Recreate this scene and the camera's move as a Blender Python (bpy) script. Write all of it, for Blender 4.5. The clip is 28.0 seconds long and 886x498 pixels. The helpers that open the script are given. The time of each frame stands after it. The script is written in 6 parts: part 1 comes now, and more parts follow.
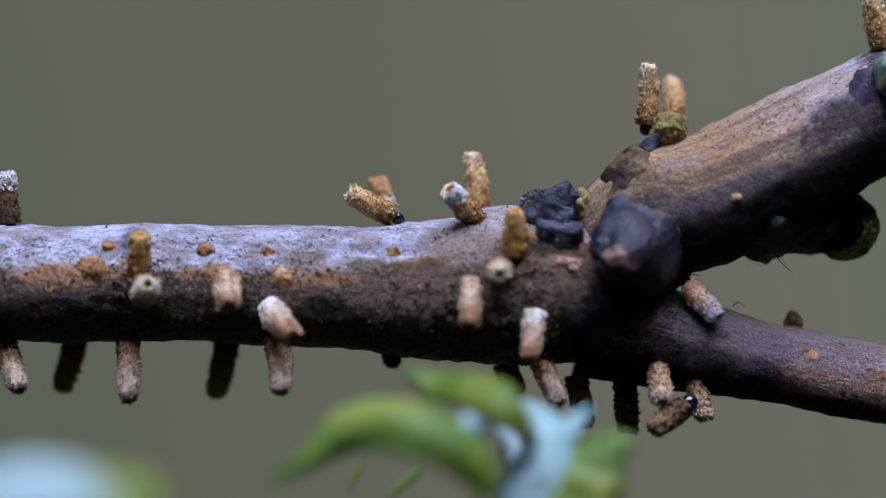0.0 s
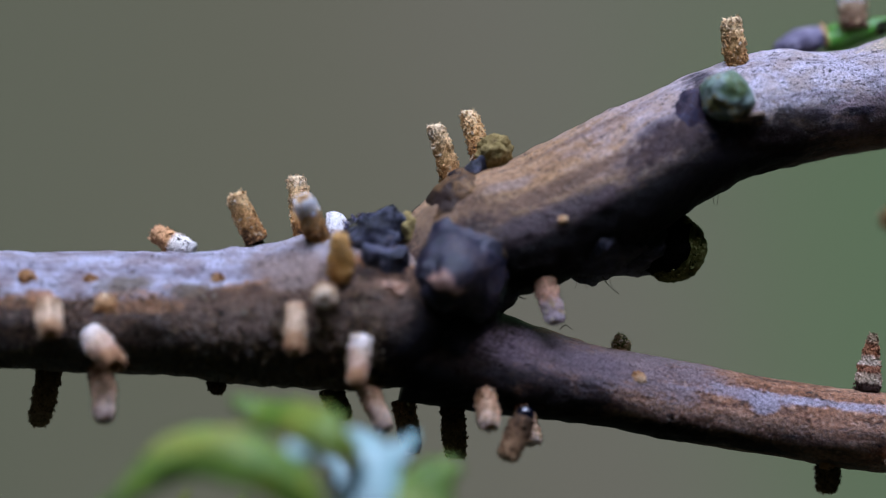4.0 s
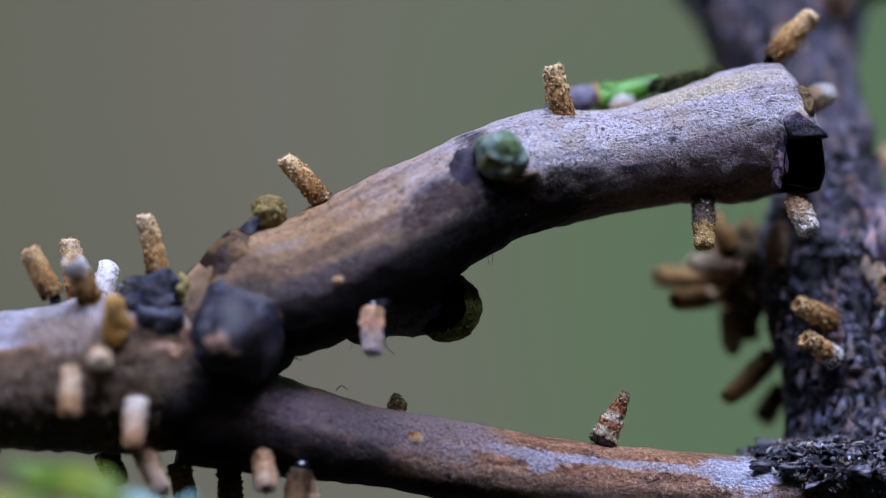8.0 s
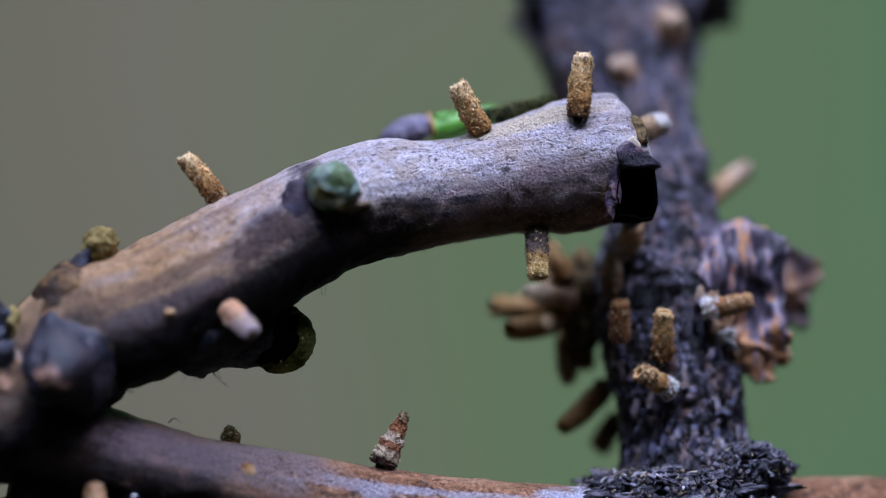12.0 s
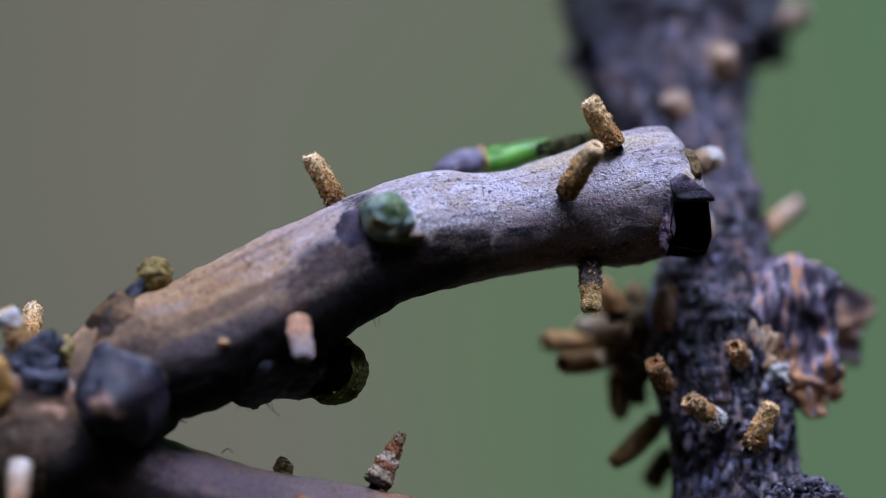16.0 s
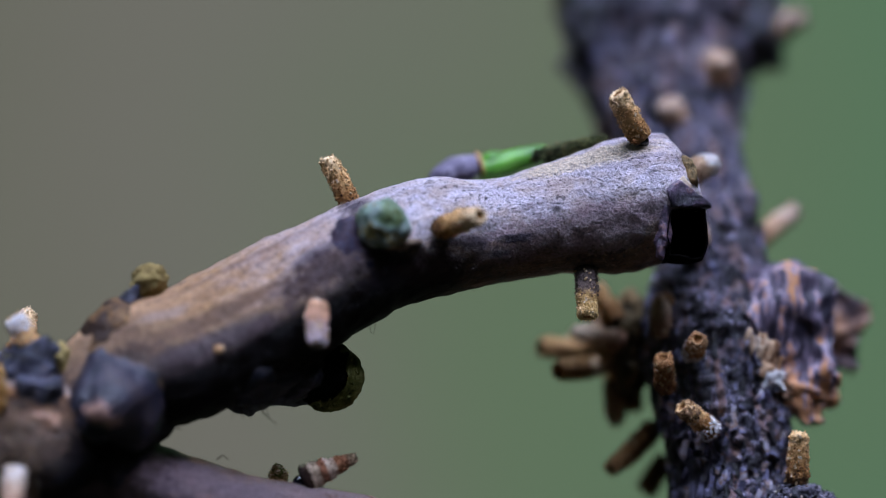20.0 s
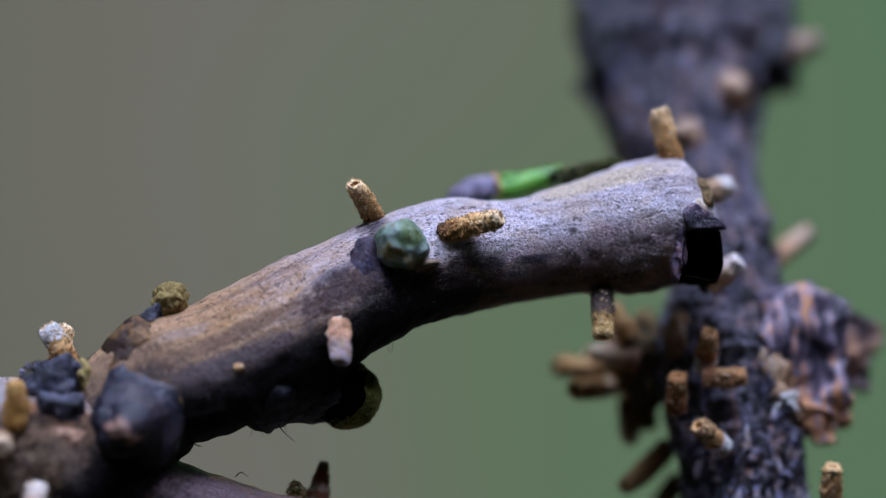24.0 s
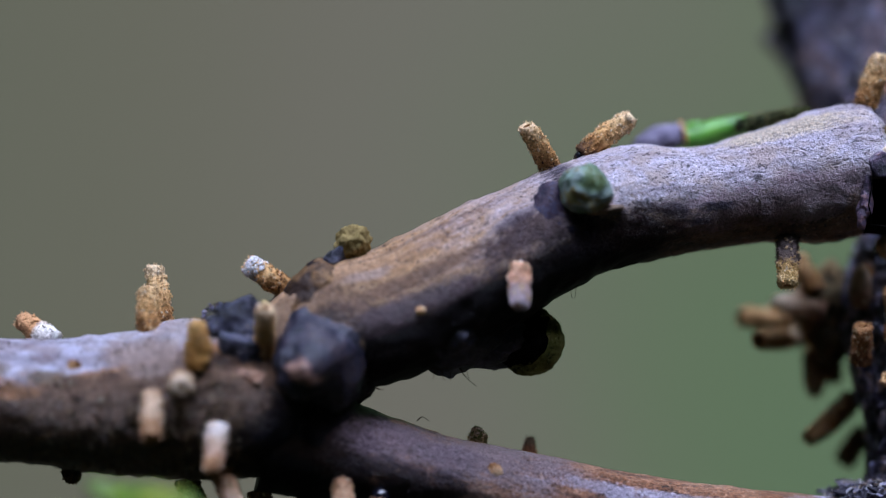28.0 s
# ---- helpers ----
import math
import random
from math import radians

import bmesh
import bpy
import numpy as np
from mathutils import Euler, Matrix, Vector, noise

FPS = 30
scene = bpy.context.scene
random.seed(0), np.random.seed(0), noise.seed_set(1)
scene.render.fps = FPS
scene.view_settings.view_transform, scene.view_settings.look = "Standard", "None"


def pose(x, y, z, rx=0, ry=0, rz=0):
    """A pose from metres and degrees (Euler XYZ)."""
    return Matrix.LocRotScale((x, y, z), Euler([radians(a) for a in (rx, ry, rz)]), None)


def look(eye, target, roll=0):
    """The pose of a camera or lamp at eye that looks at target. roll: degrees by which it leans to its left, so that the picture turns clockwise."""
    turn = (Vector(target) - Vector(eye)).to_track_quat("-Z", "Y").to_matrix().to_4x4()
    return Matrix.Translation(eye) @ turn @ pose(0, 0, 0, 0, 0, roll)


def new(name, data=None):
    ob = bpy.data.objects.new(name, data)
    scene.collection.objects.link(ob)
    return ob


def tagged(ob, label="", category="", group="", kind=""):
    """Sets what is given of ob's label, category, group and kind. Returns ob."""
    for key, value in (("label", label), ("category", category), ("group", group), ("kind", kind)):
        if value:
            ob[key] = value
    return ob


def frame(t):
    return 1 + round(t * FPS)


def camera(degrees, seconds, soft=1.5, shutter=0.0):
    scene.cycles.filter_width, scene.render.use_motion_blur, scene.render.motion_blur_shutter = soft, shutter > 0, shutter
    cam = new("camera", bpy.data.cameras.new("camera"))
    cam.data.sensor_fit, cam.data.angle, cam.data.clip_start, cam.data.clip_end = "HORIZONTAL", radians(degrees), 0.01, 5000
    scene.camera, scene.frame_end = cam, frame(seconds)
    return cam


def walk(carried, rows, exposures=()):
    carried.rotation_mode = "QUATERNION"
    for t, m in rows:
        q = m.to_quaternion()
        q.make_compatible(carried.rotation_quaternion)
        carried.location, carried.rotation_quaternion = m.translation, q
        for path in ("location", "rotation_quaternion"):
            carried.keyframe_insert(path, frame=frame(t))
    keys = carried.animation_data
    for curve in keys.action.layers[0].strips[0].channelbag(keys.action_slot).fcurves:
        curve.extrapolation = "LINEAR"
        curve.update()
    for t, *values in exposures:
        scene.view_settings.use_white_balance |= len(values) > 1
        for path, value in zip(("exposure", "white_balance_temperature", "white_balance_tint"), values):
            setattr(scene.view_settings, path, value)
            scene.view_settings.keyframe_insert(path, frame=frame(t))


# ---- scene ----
cam = camera(12.0, 28.0, 1.2)
PATH = [
    (0, 0.00197, -0.41153, 0.60136, -0.388, 0.350, 0.779),
    (0.5, 0.00386, -0.41341, 0.60217, -0.293, 0.265, 0.791),
    (1, 0.00269, -0.41216, 0.60030, -0.435, 0.515, 0.807),
    (1.5, 0.00338, -0.41216, 0.60204, -0.377, 0.350, 0.783),
    (2, 0.00135, -0.41125, 0.60190, -0.771, 0.400, 0.776),
    (2.5, 0.00451, -0.40986, 0.60181, -1.095, 0.420, 0.669),
    (4.5, 0.00179, -0.40762, 0.60293, -3.063, 0.627, 0.257),
    (5, 0.00398, -0.40771, 0.60257, -3.267, 0.823, 0.155),
    (5.5, 0.00176, -0.40747, 0.60358, -4.209, 0.793, 0.036),
    (6, 0.00142, -0.40771, 0.60221, -4.619, 1.247, -0.070),
    (6.5, -0.00021, -0.40766, 0.60523, -5.061, 0.891, -0.105),
    (7, 0.00294, -0.40773, 0.60477, -5.179, 0.993, -0.158),
    (7.5, 0.00163, -0.40745, 0.60222, -5.535, 1.369, -0.222),
    (8, 0.00093, -0.40690, 0.60222, -5.986, 1.412, -0.289),
    (8.5, 0.00197, -0.40707, 0.60200, -6.165, 1.414, -0.358),
    (9, 0.00154, -0.40690, 0.60423, -6.441, 1.188, -0.403),
    (9.5, 0.00235, -0.40697, 0.60329, -6.502, 1.586, -0.424),
    (10, 0.00288, -0.40677, 0.60379, -6.625, 1.581, -0.449),
    (10.5, 0.00448, -0.40678, 0.60402, -6.930, 1.592, -0.477),
    (11, 0.00359, -0.40645, 0.60493, -7.471, 1.475, -0.521),
    (11.5, 0.00534, -0.40646, 0.60420, -7.623, 1.557, -0.549),
    (12, 0.00525, -0.40648, 0.60436, -7.664, 1.520, -0.524),
    (12.5, 0.00340, -0.40623, 0.60308, -7.641, 1.730, -0.400),
    (13, 0.00489, -0.40704, 0.60162, -7.222, 2.069, -0.268),
    (13.5, 0.00241, -0.40651, 0.60215, -7.443, 2.078, -0.224),
    (15.5, 0.00221, -0.40648, 0.59967, -7.375, 2.579, -0.314),
    (16, 0.00266, -0.40601, 0.59940, -7.307, 2.653, -0.294),
    (16.5, 0.00285, -0.40546, 0.60023, -7.299, 2.546, -0.263),
    (17, 0.00345, -0.40598, 0.59901, -7.107, 2.706, -0.226),
    (17.5, 0.00288, -0.40537, 0.59848, -7.255, 2.781, -0.243),
    (18, 0.00213, -0.40520, 0.59918, -7.408, 2.720, -0.231),
    (18.5, 0.00288, -0.40570, 0.59888, -7.302, 2.743, -0.262),
    (19, 0.00250, -0.40549, 0.59866, -7.356, 2.797, -0.280),
    (19.5, 0.00262, -0.40577, 0.59928, -7.329, 2.730, -0.227),
    (20, 0.00177, -0.40491, 0.60095, -7.505, 2.534, -0.171),
    (20.5, 0.00367, -0.40576, 0.59953, -7.234, 2.747, -0.111),
    (21, 0.00373, -0.40688, 0.60162, -7.071, 2.505, 0.039),
    (21.5, 0.00418, -0.40798, 0.60207, -6.954, 2.550, 0.108),
    (22, 0.00296, -0.40903, 0.60332, -7.092, 2.370, 0.155),
    (22.5, 0.00255, -0.40977, 0.60239, -7.144, 2.561, 0.189),
    (24.5, -0.00020, -0.40860, 0.60244, -7.447, 2.584, 0.170),
    (25, -0.00004, -0.40809, 0.60126, -7.247, 2.631, 0.204),
    (25.5, 0.00018, -0.40798, 0.60257, -7.227, 2.340, 0.244),
    (26, 0.00003, -0.40844, 0.60250, -7.085, 2.251, 0.315),
    (26.5, -0.00017, -0.40811, 0.60009, -6.643, 2.473, 0.484),
    (27, 0.00043, -0.40852, 0.60052, -5.980, 2.376, 0.636),
    (27.5, -0.00151, -0.40852, 0.59536, -5.446, 2.910, 0.797),
    (28, 0.00224, -0.40764, 0.59629, -4.653, 2.675, 0.870),
]


def aim(x, y, z, yaw, pitch, roll):
    a, b = radians(yaw), radians(pitch)
    return look((x, y, z), (x - math.sin(a) * math.cos(b), y + math.cos(a) * math.cos(b), z + math.sin(b)), roll)


walk(cam, [(t, aim(*p)) for t, *p in PATH], [(0, -0.14), (6.8, -0.16), (8.2, -0.03), (28, -0.05)])
cam.data.dof.use_dof, cam.data.dof.focus_distance, cam.data.dof.aperture_fstop = True, 0.4096, 6.4

# ---- world and light: a grey day in a wood, light from the open sky overhead ----
world = bpy.data.worlds.new("world")
scene.world = world
world.use_nodes = True
wn = world.node_tree
sky = wn.nodes.new("ShaderNodeTexSky")
sky.sky_type, sky.sun_disc, sky.sun_elevation, sky.sun_rotation = "NISHITA", False, radians(54), radians(186)
wn.links.new(sky.outputs[0], wn.nodes["Background"].inputs[0])
wn.nodes["Background"].inputs[1].default_value = 0.045
sun = new("sun", bpy.data.lights.new("sun", "SUN"))
sun.data.energy, sun.data.angle, sun.data.color = 18.1, radians(72), (0.625, 0.718, 1.0)
sun.matrix_world = look((0.08, -0.95, 1.9), (0, 0, 0.6))

MM = 0.001


def at(p):
    """A place from millimetres on the twig, whose height counts from 0.6 m over the ground."""
    return Vector((p[0] * MM, p[1] * MM, 0.6 + p[2] * MM))


# ---- materials ----
def material(name, rough=0.8, spec=0.3):
    m = bpy.data.materials.new(name)
    m.use_nodes = True
    t = m.node_tree
    b = t.nodes["Principled BSDF"]
    b.inputs["Roughness"].default_value, b.inputs["Specular IOR Level"].default_value = rough, spec
    return m, t, b


def ramp(t, fac, stops):
    r = t.nodes.new("ShaderNodeValToRGB")
    e = r.color_ramp.elements
    while len(e) < len(stops):
        e.new(0.5)
    for k, (p, c) in zip(e, stops):
        k.position, k.color = p, (*c, 1)
    t.links.new(fac, r.inputs[0])
    return r.outputs[0]


def noise_tex(t, vec, scale, detail=4, rough=0.6, dist=0.0):
    n = t.nodes.new("ShaderNodeTexNoise")
    n.inputs["Scale"].default_value, n.inputs["Detail"].default_value, n.inputs["Roughness"].default_value = scale, detail, rough
    n.inputs["Distortion"].default_value = dist
    t.links.new(vec, n.inputs["Vector"])
    return n.outputs[0]


def mix(t, fac, a, b, kind="MIX"):
    n = t.nodes.new("ShaderNodeMix")
    n.data_type, n.blend_type = "RGBA", kind
    for v, i in ((fac, 0), (a, 6), (b, 7)):
        if isinstance(v, (int, float)):
            n.inputs[i].default_value = v
        elif isinstance(v, tuple):
            n.inputs[i].default_value = (*v, 1)
        else:
            t.links.new(v, n.inputs[i])
    return n.outputs[2]


def arith(t, op, a, b):
    n = t.nodes.new("ShaderNodeMath")
    n.operation = op
    for v, i in ((a, 0), (b, 1)):
        if isinstance(v, (int, float)):
            n.inputs[i].default_value = v
        else:
            t.links.new(v, n.inputs[i])
    return n.outputs[0]


def bump(t, b, height, strength, dist):
    n = t.nodes.new("ShaderNodeBump")
    n.inputs["Strength"].default_value, n.inputs["Distance"].default_value = strength, dist
    t.links.new(height, n.inputs["Height"])
    t.links.new(n.outputs[0], b.inputs["Normal"])


def stretched(t, vec, sx, sy, sz):
    n = t.nodes.new("ShaderNodeMapping")
    n.inputs["Scale"].default_value = (sx, sy, sz)
    t.links.new(vec, n.inputs["Vector"])
    return n.outputs[0]


def bark_material(name, tones, dark, crust, film_sheen=None, film_v=0.0, pits=0.5, rough=0.5, seed=0.0, film_u=None, end_dark=(), stain_shade=(), soft=0.30, blotch=(), tint=None, patches=(), warm=()):
    """Bark: streaks of three tones along the grain, pits and short cracks, and on its upper side a pale film with sky
    sheen painted in, that ends in an orange crust. UV in mm: u along, v round from the front.
    """
    m, t, b = material(name, rough, 0.32)
    uv = stretched(t, t.nodes.new("ShaderNodeUVMap").outputs[0], 1, 1, 1)
    uv.node.inputs["Location"].default_value = (seed, 0, seed)
    obj = t.nodes.new("ShaderNodeTexCoord").outputs["Object"]
    streak = noise_tex(t, stretched(t, uv, 0.22, 0.55, 1), 1.0, 6, 0.65, 0.8)
    grain = noise_tex(t, stretched(t, uv, 1.5, 4.0, 1), 1.0, 5, 0.7, 0.5)
    patch = noise_tex(t, stretched(t, uv, 0.16, 0.30, 1), 1.0, 6, 0.7)
    speck = noise_tex(t, obj, 3200.0, 3, 0.75)
    col = ramp(t, arith(t, "ADD", arith(t, "MULTIPLY", streak, 0.7), arith(t, "MULTIPLY", grain, 0.3)), [(0.36, tones[0]), (0.5, tones[1]), (0.64, tones[2])])
    col = mix(t, 0.8, col, ramp(t, speck, [(0.3, (0.36, 0.33, 0.33)), (0.62, (1.3, 1.26, 1.24))]), "MULTIPLY")
    fleck = noise_tex(t, obj, 1900.0, 3, 0.6)
    col = mix(t, ramp(t, fleck, [(0.58, (0, 0, 0)), (0.68, (0.75, 0.75, 0.75))]), col, tuple(1.25 * c + 0.05 for c in tones[2]))
    col = mix(t, ramp(t, fleck, [(0.30, (0.7, 0.7, 0.7)), (0.40, (0, 0, 0))]), col, tuple(0.7 * c for c in tones[0]))
    if blotch:
        bl = noise_tex(t, stretched(t, uv, 0.22, 0.5, 1), 1.0, 5, 0.65, 0.6)
        col = mix(t, ramp(t, bl, [(blotch[1], (0, 0, 0)), (blotch[1] + 0.08, (0.85, 0.85, 0.85))]), col, blotch[0])
    # Pale upper side: a thin film, with bluish sky sheen put into its colour.
    if film_sheen:
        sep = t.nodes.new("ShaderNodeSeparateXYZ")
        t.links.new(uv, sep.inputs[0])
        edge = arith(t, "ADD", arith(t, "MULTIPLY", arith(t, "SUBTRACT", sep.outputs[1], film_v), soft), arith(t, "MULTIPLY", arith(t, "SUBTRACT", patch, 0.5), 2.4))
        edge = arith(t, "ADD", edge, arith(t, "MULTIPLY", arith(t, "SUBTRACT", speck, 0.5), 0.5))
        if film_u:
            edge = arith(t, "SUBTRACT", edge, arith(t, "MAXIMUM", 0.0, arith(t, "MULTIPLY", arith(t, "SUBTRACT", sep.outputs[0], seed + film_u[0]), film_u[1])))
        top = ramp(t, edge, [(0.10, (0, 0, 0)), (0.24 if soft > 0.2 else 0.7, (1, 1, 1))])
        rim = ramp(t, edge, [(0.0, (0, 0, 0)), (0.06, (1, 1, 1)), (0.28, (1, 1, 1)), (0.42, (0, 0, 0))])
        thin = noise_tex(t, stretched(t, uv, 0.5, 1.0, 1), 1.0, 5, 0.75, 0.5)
        fc = mix(t, ramp(t, speck, [(0.32, (0, 0, 0)), (0.58, (1, 1, 1))]), tuple(0.55 * c for c in film_sheen), film_sheen)
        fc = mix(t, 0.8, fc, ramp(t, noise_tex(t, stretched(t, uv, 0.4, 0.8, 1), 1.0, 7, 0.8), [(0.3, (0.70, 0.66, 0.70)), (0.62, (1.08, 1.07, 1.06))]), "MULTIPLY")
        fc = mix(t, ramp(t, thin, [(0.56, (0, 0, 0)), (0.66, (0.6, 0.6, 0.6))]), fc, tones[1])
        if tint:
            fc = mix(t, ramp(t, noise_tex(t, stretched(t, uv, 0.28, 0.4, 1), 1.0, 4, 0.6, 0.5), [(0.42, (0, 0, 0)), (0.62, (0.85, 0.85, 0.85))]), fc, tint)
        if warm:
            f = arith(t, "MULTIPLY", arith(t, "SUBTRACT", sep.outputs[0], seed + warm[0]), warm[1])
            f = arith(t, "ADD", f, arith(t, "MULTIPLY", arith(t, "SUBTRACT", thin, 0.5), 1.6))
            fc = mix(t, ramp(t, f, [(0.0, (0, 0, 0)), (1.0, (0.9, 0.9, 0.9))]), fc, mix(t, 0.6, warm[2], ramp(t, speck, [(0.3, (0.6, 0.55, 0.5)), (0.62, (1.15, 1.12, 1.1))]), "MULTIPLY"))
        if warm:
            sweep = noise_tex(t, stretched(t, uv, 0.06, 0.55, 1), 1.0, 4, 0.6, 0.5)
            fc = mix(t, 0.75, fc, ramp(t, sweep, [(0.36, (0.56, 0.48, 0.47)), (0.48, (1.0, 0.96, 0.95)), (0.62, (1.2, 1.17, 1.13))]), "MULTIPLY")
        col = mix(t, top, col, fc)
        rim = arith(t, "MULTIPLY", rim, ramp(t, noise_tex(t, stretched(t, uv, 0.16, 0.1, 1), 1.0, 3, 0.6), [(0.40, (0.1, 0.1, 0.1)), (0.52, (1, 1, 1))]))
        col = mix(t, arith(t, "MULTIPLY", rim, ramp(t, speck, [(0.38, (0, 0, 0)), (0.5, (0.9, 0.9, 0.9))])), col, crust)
    lines = noise_tex(t, stretched(t, uv, 0.8, 3.0, 1), 1.0, 4, 0.6, 1.6)
    crk = ramp(t, lines, [(0.345, (1, 1, 1)), (0.375, (0, 0, 0))])
    dots = noise_tex(t, stretched(t, uv, 2.2, 2.6, 1), 1.0, 2, 0.5)
    pit = ramp(t, dots, [(0.34, (1, 1, 1)), (0.40, (0, 0, 0))])
    spot = ramp(t, noise_tex(t, stretched(t, uv, 0.33, 0.5, 1), 1.0, 3, 0.8, 0.8), [(0.62, (0, 0, 0)), (0.68, (1, 1, 1))])
    mark = arith(t, "MAXIMUM", arith(t, "MULTIPLY", crk, 0.85), arith(t, "MAXIMUM", arith(t, "MULTIPLY", pit, pits), arith(t, "MULTIPLY", arith(t, "MULTIPLY", spot, speck), 1.1)))
    col = mix(t, mark, col, dark)
    dull = 0.0
    # Near-black towards one end of the stem, with a ragged edge.
    if end_dark:
        su = t.nodes.new("ShaderNodeSeparateXYZ")
        t.links.new(uv, su.inputs[0])
        f = arith(t, "MULTIPLY", arith(t, "SUBTRACT", su.outputs[0], seed + end_dark[0]), end_dark[1])
        f = arith(t, "ADD", f, arith(t, "MULTIPLY", arith(t, "SUBTRACT", patch, 0.5), 3.5))
        f = arith(t, "ADD", f, arith(t, "MULTIPLY", arith(t, "SUBTRACT", speck, 0.5), 0.8))
        dull = ramp(t, f, [(0.0, (0, 0, 0)), (0.5, (0.93, 0.93, 0.93))])
        col = mix(t, dull, col, (0.007, 0.006, 0.008))
    # Near-black low on the stem: dark bark plus underside shade put into the colour.
    if stain_shade:
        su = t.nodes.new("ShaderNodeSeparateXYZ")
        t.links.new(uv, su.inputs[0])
        f = arith(t, "MINIMUM", arith(t, "MULTIPLY", arith(t, "SUBTRACT", seed + stain_shade[0], su.outputs[0]), 0.2), arith(t, "MULTIPLY", arith(t, "SUBTRACT", stain_shade[1], su.outputs[1]), 0.6))
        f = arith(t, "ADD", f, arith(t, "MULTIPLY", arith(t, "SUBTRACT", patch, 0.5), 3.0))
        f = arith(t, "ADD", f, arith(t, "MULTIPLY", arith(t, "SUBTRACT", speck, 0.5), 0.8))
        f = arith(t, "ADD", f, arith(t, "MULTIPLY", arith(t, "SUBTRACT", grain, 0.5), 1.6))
        dark_low = ramp(t, f, [(0.0, (0, 0, 0)), (1.0, (0.95, 0.95, 0.95))])
        dull = arith(t, "MAXIMUM", dull, dark_low)
        col = mix(t, dark_low, col, (0.007, 0.006, 0.008))
    # Patches: crust, film and blotches; the low near-black ones also carry painted shade.
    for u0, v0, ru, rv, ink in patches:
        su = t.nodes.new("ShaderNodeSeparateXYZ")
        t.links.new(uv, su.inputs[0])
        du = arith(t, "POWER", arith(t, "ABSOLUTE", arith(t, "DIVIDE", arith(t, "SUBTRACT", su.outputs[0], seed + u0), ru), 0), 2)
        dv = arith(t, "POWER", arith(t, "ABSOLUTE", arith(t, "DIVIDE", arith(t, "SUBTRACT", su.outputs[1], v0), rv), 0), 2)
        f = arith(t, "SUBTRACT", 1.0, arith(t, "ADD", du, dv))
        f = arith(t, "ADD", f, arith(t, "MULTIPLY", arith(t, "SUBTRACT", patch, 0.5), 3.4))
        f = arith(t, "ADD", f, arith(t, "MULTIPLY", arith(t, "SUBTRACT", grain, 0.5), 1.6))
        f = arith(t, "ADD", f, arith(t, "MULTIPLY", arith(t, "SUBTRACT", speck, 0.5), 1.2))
        mottled = mix(t, 0.8, ink, ramp(t, speck, [(0.3, (0.45, 0.42, 0.42)), (0.65, (1.6, 1.55, 1.5))]), "MULTIPLY")
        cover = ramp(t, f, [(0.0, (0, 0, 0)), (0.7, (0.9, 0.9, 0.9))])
        col = mix(t, cover, col, mottled)
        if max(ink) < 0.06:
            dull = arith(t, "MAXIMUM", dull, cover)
    t.links.new(col, b.inputs["Base Color"])
    t.links.new(arith(t, "SUBTRACT", 0.60, arith(t, "MULTIPLY", dull, 0.52)), b.inputs["Specular IOR Level"])
    t.links.new(arith(t, "ADD", rough - 0.2, arith(t, "MULTIPLY", speck, 0.4)), b.inputs["Roughness"])
    h = arith(t, "ADD", arith(t, "MULTIPLY", grain, 0.25), arith(t, "ADD", arith(t, "MULTIPLY", speck, 0.6), arith(t, "MULTIPLY", mark, -0.7)))
    h = arith(t, "ADD", h, arith(t, "MULTIPLY", noise_tex(t, stretched(t, uv, 0.9, 1.1, 1), 1.0, 4, 0.6, 0.4), 0.6))
    bump(t, b, h, 1.0, 0.0008)
    return m


def grain_material(name, stops, scale=2500.0, rough=0.9, island=0.5, relief=0.6, spec=0.2, drawn=(1, 1, 1)):
    """Crumbly matter: grains that differ from island to island, over fine noise."""
    m, t, b = material(name, rough, spec)
    obj = t.nodes.new("ShaderNodeTexCoord").outputs["Object"]
    obj = stretched(t, obj, *drawn)
    n = noise_tex(t, obj, scale, 5, 0.7)
    wide = noise_tex(t, stretched(t, obj, 0.35, 0.35, 1), scale * 0.30, 3, 0.6)
    rnd = arith(t, "FRACT", arith(t, "ADD", t.nodes.new("ShaderNodeNewGeometry").outputs["Random Per Island"], t.nodes.new("ShaderNodeObjectInfo").outputs["Random"]), 0)
    f = arith(t, "ADD", arith(t, "MULTIPLY", n, 1.0 - island), arith(t, "MULTIPLY", rnd, island))
    f = arith(t, "ADD", f, arith(t, "MULTIPLY", arith(t, "SUBTRACT", wide, 0.5), 1.0))
    t.links.new(ramp(t, f, stops), b.inputs["Base Color"])
    bump(t, b, n, relief, 0.0004)
    return m


